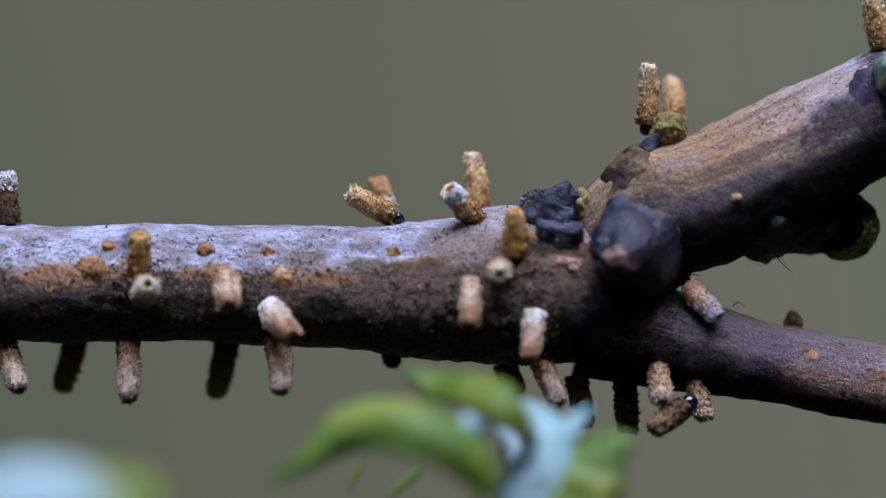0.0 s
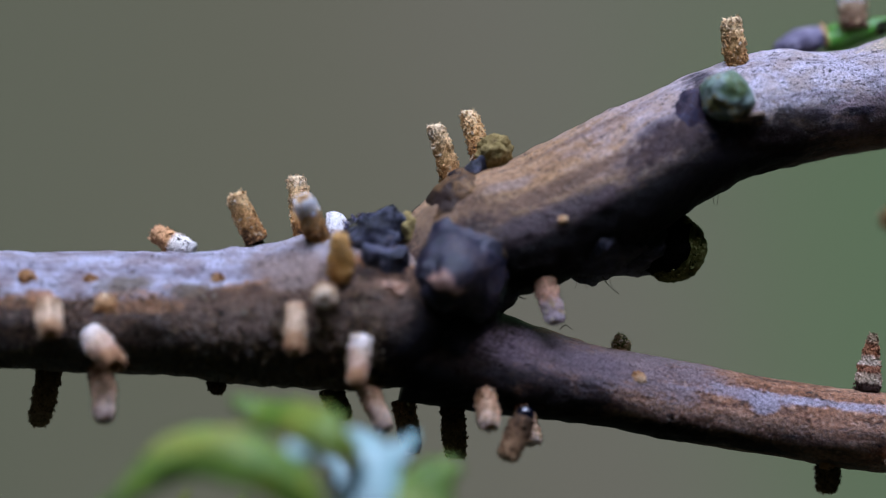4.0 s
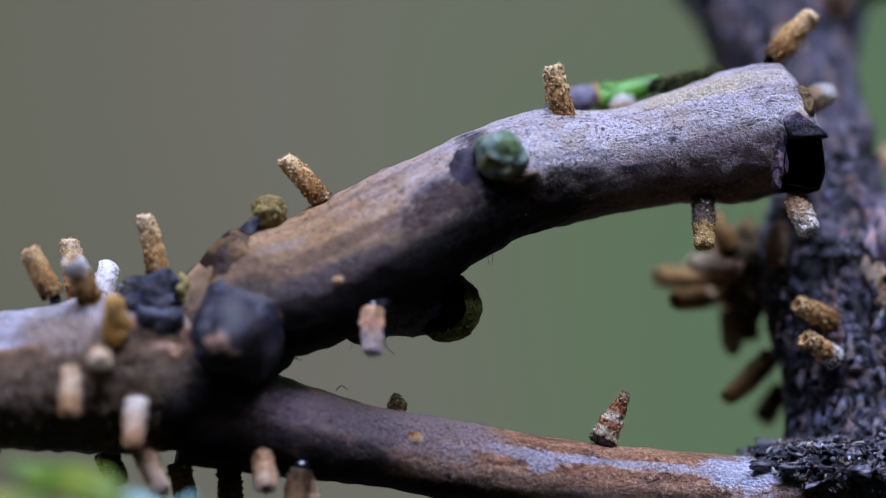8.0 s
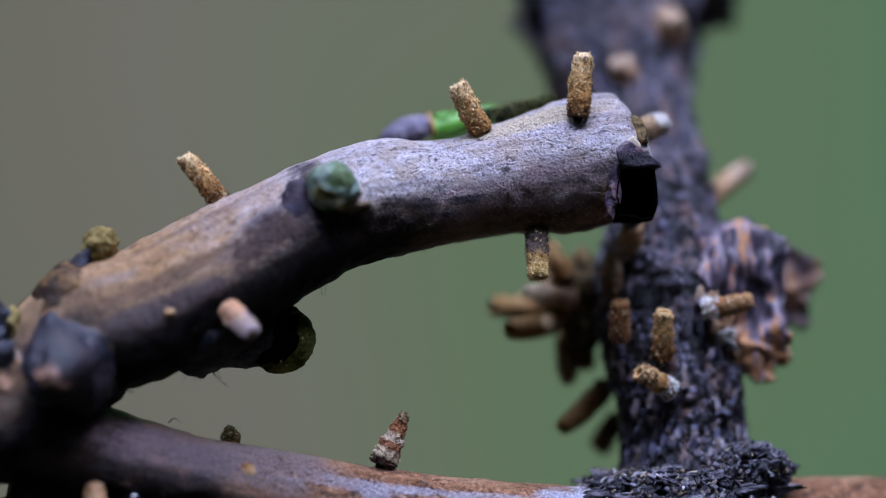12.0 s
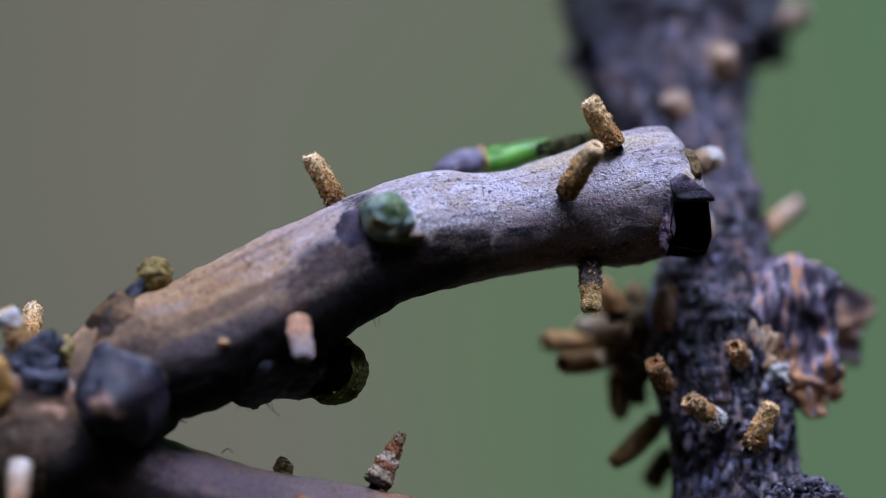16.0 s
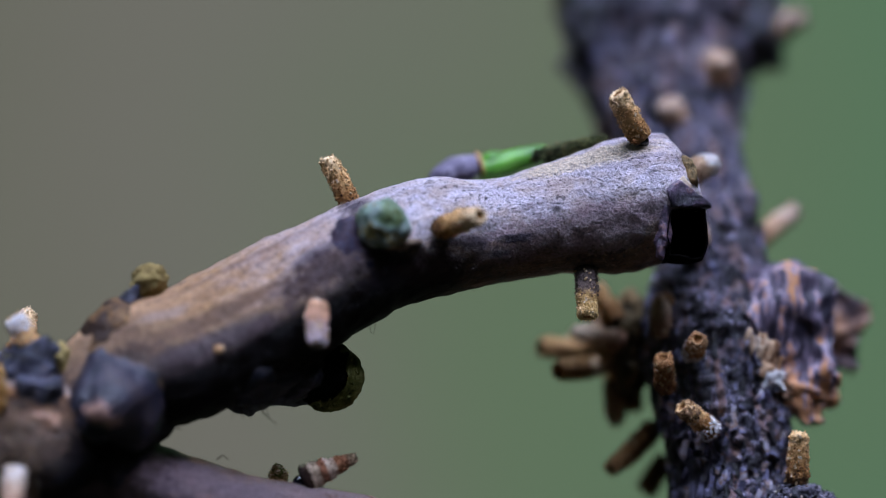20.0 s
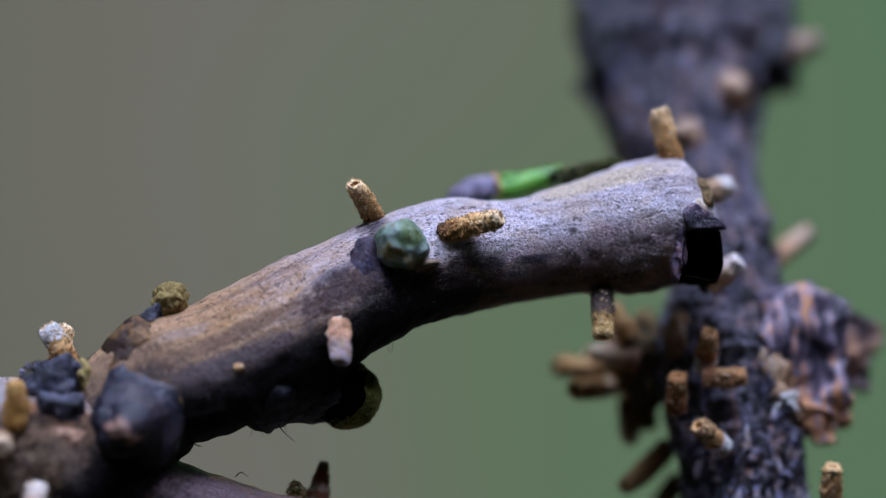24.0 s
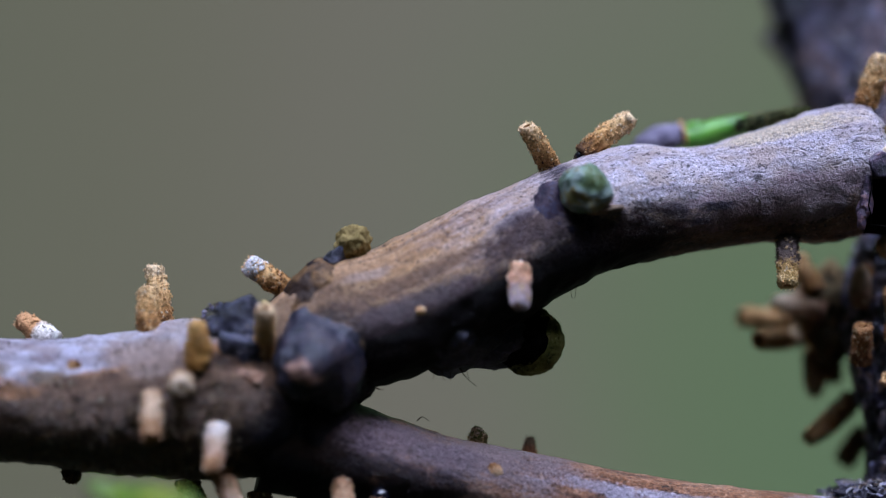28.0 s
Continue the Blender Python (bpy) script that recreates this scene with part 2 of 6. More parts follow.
def case_material(name, along, span=6.0, rough=0.75, wild=0.22, spec=0.25):
    """A larva's case: colours from its mouth to its end, blotched, each glued crumb a little lighter or darker."""
    m, t, b = material(name, rough, spec)
    obj = t.nodes.new("ShaderNodeTexCoord").outputs["Object"]
    sep = t.nodes.new("ShaderNodeSeparateXYZ")
    t.links.new(obj, sep.inputs[0])
    who = t.nodes.new("ShaderNodeObjectInfo").outputs["Random"]
    rnd = t.nodes.new("ShaderNodeNewGeometry").outputs["Random Per Island"]
    blot = noise_tex(t, obj, 800.0, 4, 0.65, 0.4)
    f = arith(t, "ADD", arith(t, "MULTIPLY", sep.outputs[2], 1000.0 / span), arith(t, "MULTIPLY", arith(t, "SUBTRACT", blot, 0.5), wild * 3.0))
    f = arith(t, "ADD", f, arith(t, "MULTIPLY", arith(t, "SUBTRACT", rnd, 0.5), wild))
    f = arith(t, "ADD", f, arith(t, "MULTIPLY", arith(t, "SUBTRACT", who, 0.5), wild * 0.7))
    fine = noise_tex(t, obj, 3000.0, 4, 0.7)
    col = mix(t, 1.0, ramp(t, f, along), ramp(t, fine, [(0.32, (0.70, 0.65, 0.60)), (0.62, (1.22, 1.19, 1.16))]), "MULTIPLY")
    col = mix(t, 1.0, col, ramp(t, rnd, [(0.0, (0.60, 0.55, 0.51)), (0.45, (0.95, 0.93, 0.90)), (1.0, (1.24, 1.24, 1.24))]), "MULTIPLY")
    t.links.new(col, b.inputs["Base Color"])
    bump(t, b, fine, 0.5, 0.0003)
    return m


# Low dark patches of these barks mix black bark with painted underside shade.
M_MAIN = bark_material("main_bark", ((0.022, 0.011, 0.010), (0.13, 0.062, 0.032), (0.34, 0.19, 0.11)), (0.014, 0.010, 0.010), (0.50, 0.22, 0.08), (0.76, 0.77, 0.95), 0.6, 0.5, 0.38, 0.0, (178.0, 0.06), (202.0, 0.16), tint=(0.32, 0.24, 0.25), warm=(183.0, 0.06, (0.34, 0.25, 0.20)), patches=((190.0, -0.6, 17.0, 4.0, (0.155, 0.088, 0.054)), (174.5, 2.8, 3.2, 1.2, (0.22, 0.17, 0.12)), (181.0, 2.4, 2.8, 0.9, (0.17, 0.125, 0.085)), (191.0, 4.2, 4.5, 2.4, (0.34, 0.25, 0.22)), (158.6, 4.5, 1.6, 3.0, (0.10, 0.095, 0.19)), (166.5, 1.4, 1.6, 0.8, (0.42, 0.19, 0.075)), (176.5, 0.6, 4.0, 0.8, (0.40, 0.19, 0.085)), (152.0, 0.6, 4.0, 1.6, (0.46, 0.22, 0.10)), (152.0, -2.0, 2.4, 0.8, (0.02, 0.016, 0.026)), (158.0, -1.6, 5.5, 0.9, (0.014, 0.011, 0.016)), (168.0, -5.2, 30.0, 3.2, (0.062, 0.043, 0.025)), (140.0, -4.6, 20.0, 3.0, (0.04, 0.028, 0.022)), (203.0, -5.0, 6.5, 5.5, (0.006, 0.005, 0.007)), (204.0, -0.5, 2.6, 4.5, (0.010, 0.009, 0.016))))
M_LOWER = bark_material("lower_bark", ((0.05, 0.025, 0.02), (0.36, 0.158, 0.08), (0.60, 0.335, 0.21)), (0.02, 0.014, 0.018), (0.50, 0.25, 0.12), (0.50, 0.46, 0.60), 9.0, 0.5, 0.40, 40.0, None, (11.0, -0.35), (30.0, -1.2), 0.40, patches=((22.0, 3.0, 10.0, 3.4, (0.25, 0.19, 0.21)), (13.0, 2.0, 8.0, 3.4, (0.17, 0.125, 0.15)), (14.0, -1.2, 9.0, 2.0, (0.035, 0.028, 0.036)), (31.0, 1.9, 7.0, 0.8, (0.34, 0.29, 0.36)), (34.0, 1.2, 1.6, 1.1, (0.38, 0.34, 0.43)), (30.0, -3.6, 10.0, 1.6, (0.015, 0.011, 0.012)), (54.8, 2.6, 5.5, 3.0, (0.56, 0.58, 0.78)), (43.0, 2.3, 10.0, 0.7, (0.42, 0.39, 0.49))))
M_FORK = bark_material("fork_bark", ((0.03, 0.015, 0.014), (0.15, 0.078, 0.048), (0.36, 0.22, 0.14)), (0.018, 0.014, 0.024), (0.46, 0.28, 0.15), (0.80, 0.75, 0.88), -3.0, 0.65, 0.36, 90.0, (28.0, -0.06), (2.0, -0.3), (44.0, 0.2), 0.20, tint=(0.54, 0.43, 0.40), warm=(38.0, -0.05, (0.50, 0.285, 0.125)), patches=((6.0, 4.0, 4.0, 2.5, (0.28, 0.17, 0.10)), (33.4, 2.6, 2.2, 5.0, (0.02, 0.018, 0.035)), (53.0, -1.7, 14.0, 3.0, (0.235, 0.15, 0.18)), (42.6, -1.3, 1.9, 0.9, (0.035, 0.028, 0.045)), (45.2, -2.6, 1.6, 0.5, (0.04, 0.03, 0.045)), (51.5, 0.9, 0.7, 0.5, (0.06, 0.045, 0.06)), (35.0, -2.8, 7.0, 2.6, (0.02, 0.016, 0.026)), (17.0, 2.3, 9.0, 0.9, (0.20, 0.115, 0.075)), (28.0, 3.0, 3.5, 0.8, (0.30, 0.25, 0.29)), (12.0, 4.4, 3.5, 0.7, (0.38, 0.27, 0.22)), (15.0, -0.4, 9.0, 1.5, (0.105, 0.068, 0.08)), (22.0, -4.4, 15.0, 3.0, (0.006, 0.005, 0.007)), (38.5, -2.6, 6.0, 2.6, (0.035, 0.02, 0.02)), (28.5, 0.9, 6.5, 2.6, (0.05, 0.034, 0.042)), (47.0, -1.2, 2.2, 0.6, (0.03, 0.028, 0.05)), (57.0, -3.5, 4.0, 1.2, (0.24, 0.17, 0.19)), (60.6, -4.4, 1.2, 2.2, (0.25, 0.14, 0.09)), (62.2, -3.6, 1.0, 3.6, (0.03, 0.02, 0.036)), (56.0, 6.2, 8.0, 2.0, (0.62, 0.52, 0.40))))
M_TRUNK = bark_material("trunk_bark", ((0.008, 0.008, 0.014), (0.032, 0.028, 0.048), (0.50, 0.45, 0.68)), (0.006, 0.006, 0.010), (0.25, 0.12, 0.07), None, 0, 0.6, 0.42, 140.0, blotch=((0.20, 0.10, 0.07), 0.52))
M_TANBARK = grain_material("tan_bark", [(0.25, (0.03, 0.022, 0.018)), (0.45, (0.14, 0.09, 0.06)), (0.62, (0.28, 0.18, 0.10)), (0.85, (0.42, 0.34, 0.24))], 700.0, 0.55, 0.0, 0.8, 0.45)
M_STRAW = grain_material("straw_bark", [(0.25, (0.03, 0.016, 0.012)), (0.40, (0.12, 0.062, 0.026)), (0.55, (0.26, 0.145, 0.06)), (0.70, (0.14, 0.09, 0.08)), (0.9, (0.36, 0.28, 0.24))], 700.0, 0.55, 0.0, 0.9, 0.25)
M_SCALE = grain_material("bark_scale", [(0.12, (0.005, 0.004, 0.008)), (0.46, (0.018, 0.016, 0.030)), (0.62, (0.06, 0.056, 0.105)), (0.74, (0.22, 0.21, 0.35)), (0.78, (0.20, 0.11, 0.065)), (0.90, (0.40, 0.37, 0.46))], 1500.0, 0.42, 0.75, 0.9, 0.5)
M_COLLAR = grain_material("bark_collar", [(0.30, (0.007, 0.006, 0.010)), (0.44, (0.03, 0.027, 0.042)), (0.54, (0.10, 0.09, 0.125)), (0.62, (0.24, 0.22, 0.29)), (0.69, (0.14, 0.09, 0.06)), (0.80, (0.42, 0.40, 0.46))], 700.0, 0.55, 0.0, 1.0, 0.35)
M_CRUMB = grain_material("lichen_grey_crumbs", [(0.08, (0.010, 0.009, 0.014)), (0.34, (0.035, 0.032, 0.050)), (0.54, (0.11, 0.10, 0.14)), (0.70, (0.27, 0.25, 0.32)), (0.78, (0.20, 0.13, 0.08)), (0.88, (0.34, 0.31, 0.28)), (0.97, (0.58, 0.56, 0.64))], 1800.0, 0.55, 0.75, 0.9, 0.35)
M_KNOB = grain_material("dark_callus", [(0.3, (0.005, 0.005, 0.010)), (0.48, (0.018, 0.019, 0.036)), (0.62, (0.07, 0.072, 0.12)), (0.8, (0.13, 0.11, 0.12))], 1500.0, 0.42, 0.0, 1.0, 0.45)
M_CALLUS = grain_material("dark_callus_knob", [(0.30, (0.004, 0.004, 0.008)), (0.44, (0.013, 0.013, 0.027)), (0.54, (0.034, 0.031, 0.054)), (0.62, (0.065, 0.045, 0.048)), (0.70, (0.026, 0.025, 0.046)), (0.85, (0.11, 0.085, 0.10))], 900.0, 0.36, 0.0, 1.0, 0.42)
M_KNOT = grain_material("orange_knot_wood", [(0.31, (0.015, 0.012, 0.026)), (0.395, (0.09, 0.065, 0.10)), (0.435, (0.31, 0.26, 0.36)), (0.465, (0.42, 0.18, 0.075)), (0.57, (0.56, 0.28, 0.135)), (0.615, (0.16, 0.11, 0.13)), (0.68, (0.48, 0.28, 0.17)), (0.84, (0.54, 0.40, 0.34))], 620.0, 0.55, 0.0, 1.0, 0.45, (1, 1, 0.18))
M_DUSK = grain_material("dusky_knot_wood", [(0.30, (0.015, 0.012, 0.019)), (0.42, (0.09, 0.065, 0.08)), (0.52, (0.24, 0.13, 0.085)), (0.62, (0.38, 0.20, 0.12)), (0.70, (0.18, 0.14, 0.19)), (0.86, (0.32, 0.26, 0.31))], 420.0, 0.6, 0.0, 1.0, 0.35, (1, 1, 0.4))
M_NODE = grain_material("node_bark", [(0.3, (0.005, 0.004, 0.006)), (0.5, (0.014, 0.010, 0.013)), (0.64, (0.036, 0.025, 0.029)), (0.8, (0.09, 0.065, 0.075))], 1100.0, 0.6, 0.0, 1.0, 0.14)
M_SCAR = grain_material("brown_scar", [(0.32, (0.02, 0.012, 0.016)), (0.44, (0.14, 0.07, 0.055)), (0.56, (0.34, 0.19, 0.14)), (0.66, (0.14, 0.09, 0.10)), (0.8, (0.40, 0.28, 0.26))], 800.0, 0.42, 0.0, 1.0, 0.4)
M_WOUND = grain_material("pale_orange_scar", [(0.3, (0.12, 0.055, 0.03)), (0.45, (0.38, 0.20, 0.125)), (0.58, (0.58, 0.38, 0.29)), (0.72, (0.42, 0.21, 0.10)), (0.85, (0.66, 0.52, 0.46))], 800.0, 0.5, 0.0, 0.9, 0.4)
M_RIND = grain_material("purple_rind", [(0.30, (0.010, 0.008, 0.018)), (0.42, (0.05, 0.034, 0.065)), (0.52, (0.13, 0.085, 0.14)), (0.60, (0.22, 0.11, 0.10)), (0.66, (0.11, 0.085, 0.15)), (0.78, (0.36, 0.31, 0.45))], 1000.0, 0.42, 0.0, 1.0, 0.5)
M_NAVY = grain_material("navy_scale", [(0.3, (0.006, 0.005, 0.012)), (0.48, (0.020, 0.016, 0.036)), (0.58, (0.055, 0.032, 0.05)), (0.66, (0.05, 0.048, 0.095)), (0.8, (0.09, 0.065, 0.09))], 800.0, 0.5, 0.0, 0.9, 0.3)
M_CASE = case_material("tan_case", [(0.0, (0.10, 0.05, 0.025)), (0.22, (0.44, 0.225, 0.08)), (0.50, (0.64, 0.40, 0.18)), (0.80, (0.70, 0.49, 0.26)), (1.0, (0.74, 0.58, 0.39))], 6.0, 0.75, 0.28)
M_DARK = case_material("brown_case", [(0.0, (0.04, 0.024, 0.016)), (0.35, (0.17, 0.095, 0.052)), (0.75, (0.34, 0.21, 0.115)), (1.0, (0.46, 0.32, 0.20))], 6.0, 0.75, 0.3)
M_ROSE = case_material("rosy_case", [(0.0, (0.20, 0.10, 0.06)), (0.25, (0.50, 0.29, 0.17)), (0.6, (0.64, 0.44, 0.31)), (0.85, (0.66, 0.54, 0.47)), (1.0, (0.34, 0.24, 0.21))], 6.0, 0.75, 0.3)
M_OCHRE = case_material("ochre_case", [(0.0, (0.09, 0.045, 0.014)), (0.5, (0.23, 0.125, 0.045)), (1.0, (0.42, 0.255, 0.11))])
M_MOUTH = grain_material("case_mouth", [(0.3, (0.16, 0.07, 0.024)), (0.55, (0.36, 0.165, 0.06)), (0.8, (0.48, 0.26, 0.12))], 2500.0, 0.8, 0.0)
M_PALE = case_material("pale_case", [(0.0, (0.20, 0.11, 0.07)), (0.3, (0.36, 0.235, 0.155)), (0.6, (0.56, 0.44, 0.32)), (0.95, (0.76, 0.66, 0.54))], 4.8)
M_WHITE = grain_material("white_silk", [(0.1, (0.50, 0.46, 0.46)), (0.45, (0.74, 0.72, 0.74)), (1.0, (0.86, 0.86, 0.90))], 2500.0, 0.85, 0.7)
M_WHITEFOOT = case_material("white_and_orange_case", [(0.0, (0.72, 0.70, 0.70)), (0.38, (0.70, 0.66, 0.62)), (0.48, (0.52, 0.28, 0.13)), (1.0, (0.46, 0.25, 0.13))], 4.4, 0.75, 0.1)
M_BAND = case_material("banded_case", [(0.02, (0.03, 0.016, 0.014)), (0.13, (0.06, 0.03, 0.022)), (0.17, (0.60, 0.50, 0.40)), (0.30, (0.55, 0.44, 0.34)), (0.34, (0.30, 0.13, 0.075)), (0.44, (0.34, 0.15, 0.085)), (0.48, (0.62, 0.53, 0.45)), (0.60, (0.52, 0.40, 0.32)), (0.65, (0.36, 0.155, 0.075)), (0.82, (0.30, 0.135, 0.075)), (0.90, (0.24, 0.17, 0.11))], 5.6, 0.75, 0.035)
M_SILK = case_material("silk_case", [(0.0, (0.50, 0.47, 0.47)), (0.5, (0.66, 0.65, 0.69)), (1.0, (0.78, 0.78, 0.84))], 4.0, 0.6, 0.1)
M_RUST = case_material("rusty_case", [(0.0, (0.16, 0.075, 0.04)), (0.3, (0.34, 0.165, 0.075)), (0.7, (0.48, 0.26, 0.12)), (1.0, (0.60, 0.40, 0.24))])
M_HONEY = case_material("honey_case", [(0.0, (0.30, 0.15, 0.04)), (0.4, (0.52, 0.29, 0.085)), (1.0, (0.66, 0.42, 0.17))])
M_PINK = case_material("pink_case", [(0.0, (0.62, 0.38, 0.25)), (0.45, (0.66, 0.40, 0.29)), (0.62, (0.50, 0.40, 0.42)), (1.0, (0.52, 0.45, 0.52))], 4.6)
M_CREAM = case_material("cream_case", [(0.0, (0.46, 0.30, 0.19)), (0.35, (0.62, 0.47, 0.34)), (0.62, (0.64, 0.50, 0.38)), (0.80, (0.50, 0.32, 0.19)), (1.0, (0.36, 0.20, 0.11))], 4.6)
M_CAPPED = case_material("white_capped_case", [(0.0, (0.80, 0.77, 0.78)), (0.32, (0.74, 0.68, 0.66)), (0.55, (0.60, 0.45, 0.34)), (0.75, (0.58, 0.41, 0.33)), (1.0, (0.40, 0.22, 0.12))], 4.4)
M_ASH = case_material("ashen_case", [(0.0, (0.05, 0.04, 0.042)), (0.3, (0.13, 0.10, 0.10)), (0.55, (0.20, 0.15, 0.14)), (0.66, (0.52, 0.34, 0.14)), (1.0, (0.76, 0.54, 0.25))], 4.9, 0.75, 0.12)
M_FROST = case_material("white_ended_case", [(0.0, (0.56, 0.34, 0.19)), (0.35, (0.66, 0.45, 0.30)), (0.7, (0.74, 0.66, 0.64)), (1.0, (0.80, 0.78, 0.84))], 4.2)
M_TANEND = grain_material("tan_flakes", [(0.1, (0.46, 0.27, 0.09)), (0.5, (0.78, 0.53, 0.22)), (0.9, (0.88, 0.70, 0.40))], 2500.0, 0.8, 0.7)
M_FLECK = grain_material("pale_flake", [(0.1, (0.34, 0.20, 0.085)), (0.5, (0.56, 0.39, 0.22)), (0.9, (0.74, 0.62, 0.46))], 2500.0, 0.8, 0.7)
M_ROT = grain_material("rotten_wood", [(0.3, (0.012, 0.009, 0.006)), (0.5, (0.06, 0.045, 0.022)), (0.66, (0.20, 0.13, 0.06)), (0.85, (0.46, 0.30, 0.16))], 900.0, 0.8, 0.0, 0.9)
M_HEAD = material("larva_head", 0.15, 0.8)[0]
M_HEAD.node_tree.nodes["Principled BSDF"].inputs["Base Color"].default_value = (0.006, 0.006, 0.012, 1)
M_CHAR = grain_material("black_pith", [(0.3, (0.002, 0.002, 0.002)), (0.8, (0.006, 0.005, 0.005))], 1200.0, 1.0, 0.0, 0.6, 0.0)
M_MOSS = grain_material("moss", [(0.2, (0.08, 0.05, 0.016)), (0.45, (0.25, 0.18, 0.065)), (0.7, (0.40, 0.31, 0.13)), (1.0, (0.60, 0.49, 0.30))], 1300.0, 0.8, 0.2)
M_RIM = grain_material("green_moss", [(0.2, (0.03, 0.036, 0.010)), (0.45, (0.11, 0.115, 0.028)), (0.75, (0.25, 0.25, 0.075)), (1.0, (0.34, 0.32, 0.12))], 2000.0, 0.9, 0.3)
M_DARKMOSS = grain_material("dark_moss", [(0.15, (0.012, 0.015, 0.008)), (0.45, (0.045, 0.055, 0.018)), (0.75, (0.12, 0.12, 0.04)), (1.0, (0.30, 0.22, 0.13))], 2000.0, 0.9, 0.7)
M_BUD = grain_material("green_bud", [(0.32, (0.025, 0.03, 0.012)), (0.40, (0.075, 0.10, 0.035)), (0.47, (0.11, 0.17, 0.085)), (0.55, (0.15, 0.215, 0.18)), (0.61, (0.23, 0.29, 0.275)), (0.65, (0.20, 0.16, 0.06)), (0.78, (0.09, 0.10, 0.035))], 380.0, 0.42, 0.0, 0.8, 0.4)
M_SHOOT = grain_material("green_shoot", [(0.3, (0.05, 0.18, 0.016)), (0.5, (0.10, 0.34, 0.03)), (0.75, (0.22, 0.46, 0.08))], 500.0, 0.4, 0.0, 0.2, 0.5)
M_GREY = grain_material("grey_bud_scale", [(0.25, (0.06, 0.05, 0.08)), (0.5, (0.17, 0.15, 0.22)), (0.75, (0.34, 0.30, 0.36))], 900.0, 0.7, 0.0)
M_LICHEN = grain_material("orange_lichen", [(0.30, (0.10, 0.045, 0.02)), (0.42, (0.40, 0.18, 0.07)), (0.56, (0.54, 0.29, 0.13)), (0.75, (0.62, 0.42, 0.26))], 1500.0, 0.7, 0.3)
M_LEAF = grain_material("leaf", [(0.25, (0.03, 0.065, 0.008)), (0.42, (0.085, 0.155, 0.016)), (0.56, (0.19, 0.20, 0.026)), (0.8, (0.15, 0.31, 0.08))], 330.0, 0.5, 0.35, 0.6, 0.3)
M_PALELEAF = grain_material("pale_leaf", [(0.2, (0.09, 0.19, 0.16)), (0.5, (0.20, 0.33, 0.33)), (0.8, (0.40, 0.52, 0.53))], 300.0, 0.5, 0.35, 0.6, 0.3)
M_GRIT = grain_material("bark_grit", [(0.05, (0.012, 0.009, 0.009)), (0.30, (0.045, 0.030, 0.019)), (0.56, (0.125, 0.078, 0.042)), (0.74, (0.26, 0.155, 0.074)), (0.86, (0.23, 0.19, 0.14)), (0.97, (0.38, 0.32, 0.26))], 2000.0, 0.5, 0.8, 0.6, 0.30)
M_SOOT = grain_material("sooty_specks", [(0.2, (0.03, 0.022, 0.024)), (0.6, (0.11, 0.085, 0.075)), (0.9, (0.22, 0.16, 0.12))], 2000.0, 0.6, 0.8, 0.6, 0.3)
M_HAIR = material("dry_hair", 0.7, 0.2)[0]
M_HAIR.node_tree.nodes["Principled BSDF"].inputs["Base Color"].default_value = (0.06, 0.045, 0.035, 1)

# woodland floor, self-glowing distance, and an unseen dark ring round the rest
M_GROUND, t_, b_ = material("ground", 0.95, 0.1)
o_ = t_.nodes.new("ShaderNodeTexCoord").outputs["Object"]
t_.links.new(mix(t_, 0.35, ramp(t_, noise_tex(t_, o_, 1.2, 5), [(0.35, (0.012, 0.010, 0.007)), (0.6, (0.010, 0.016, 0.006))]),
                 ramp(t_, noise_tex(t_, o_, 60.0, 4), [(0.3, (0.005, 0.004, 0.003)), (0.7, (0.03, 0.026, 0.014))])), b_.inputs["Base Color"])
bump(t_, b_, noise_tex(t_, o_, 60.0, 4), 0.6, 0.02)

# The distance is no lamp: its brightness is emission given to the sheet.
M_BACK, t_, b_ = material("glowing_woodland_distance", 1.0, 0.0)
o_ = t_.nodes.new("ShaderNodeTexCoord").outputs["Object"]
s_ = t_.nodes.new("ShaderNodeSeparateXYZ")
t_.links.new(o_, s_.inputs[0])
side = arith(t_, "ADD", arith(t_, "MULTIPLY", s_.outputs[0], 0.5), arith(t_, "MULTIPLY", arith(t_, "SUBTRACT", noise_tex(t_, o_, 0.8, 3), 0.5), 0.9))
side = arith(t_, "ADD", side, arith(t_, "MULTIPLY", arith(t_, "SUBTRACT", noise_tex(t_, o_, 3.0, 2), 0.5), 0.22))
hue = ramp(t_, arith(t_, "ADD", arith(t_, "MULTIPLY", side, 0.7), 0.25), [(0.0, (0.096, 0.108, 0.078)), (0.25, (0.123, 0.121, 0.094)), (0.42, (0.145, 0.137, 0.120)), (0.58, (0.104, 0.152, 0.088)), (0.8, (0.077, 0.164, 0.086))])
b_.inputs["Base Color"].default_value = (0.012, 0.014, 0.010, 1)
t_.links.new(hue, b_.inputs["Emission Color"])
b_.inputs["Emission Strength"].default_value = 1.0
# Added out of view: a dark ring that keeps low light off the twigs.
M_DARKRING, t_, b_ = material("unseen_dark_ring", 1.0, 0.0)
o_ = t_.nodes.new("ShaderNodeTexCoord").outputs["Object"]
t_.links.new(ramp(t_, noise_tex(t_, o_, 2.0, 6, 0.7), [(0.35, (0.012, 0.014, 0.008)), (0.65, (0.05, 0.07, 0.025))]), b_.inputs["Base Color"])


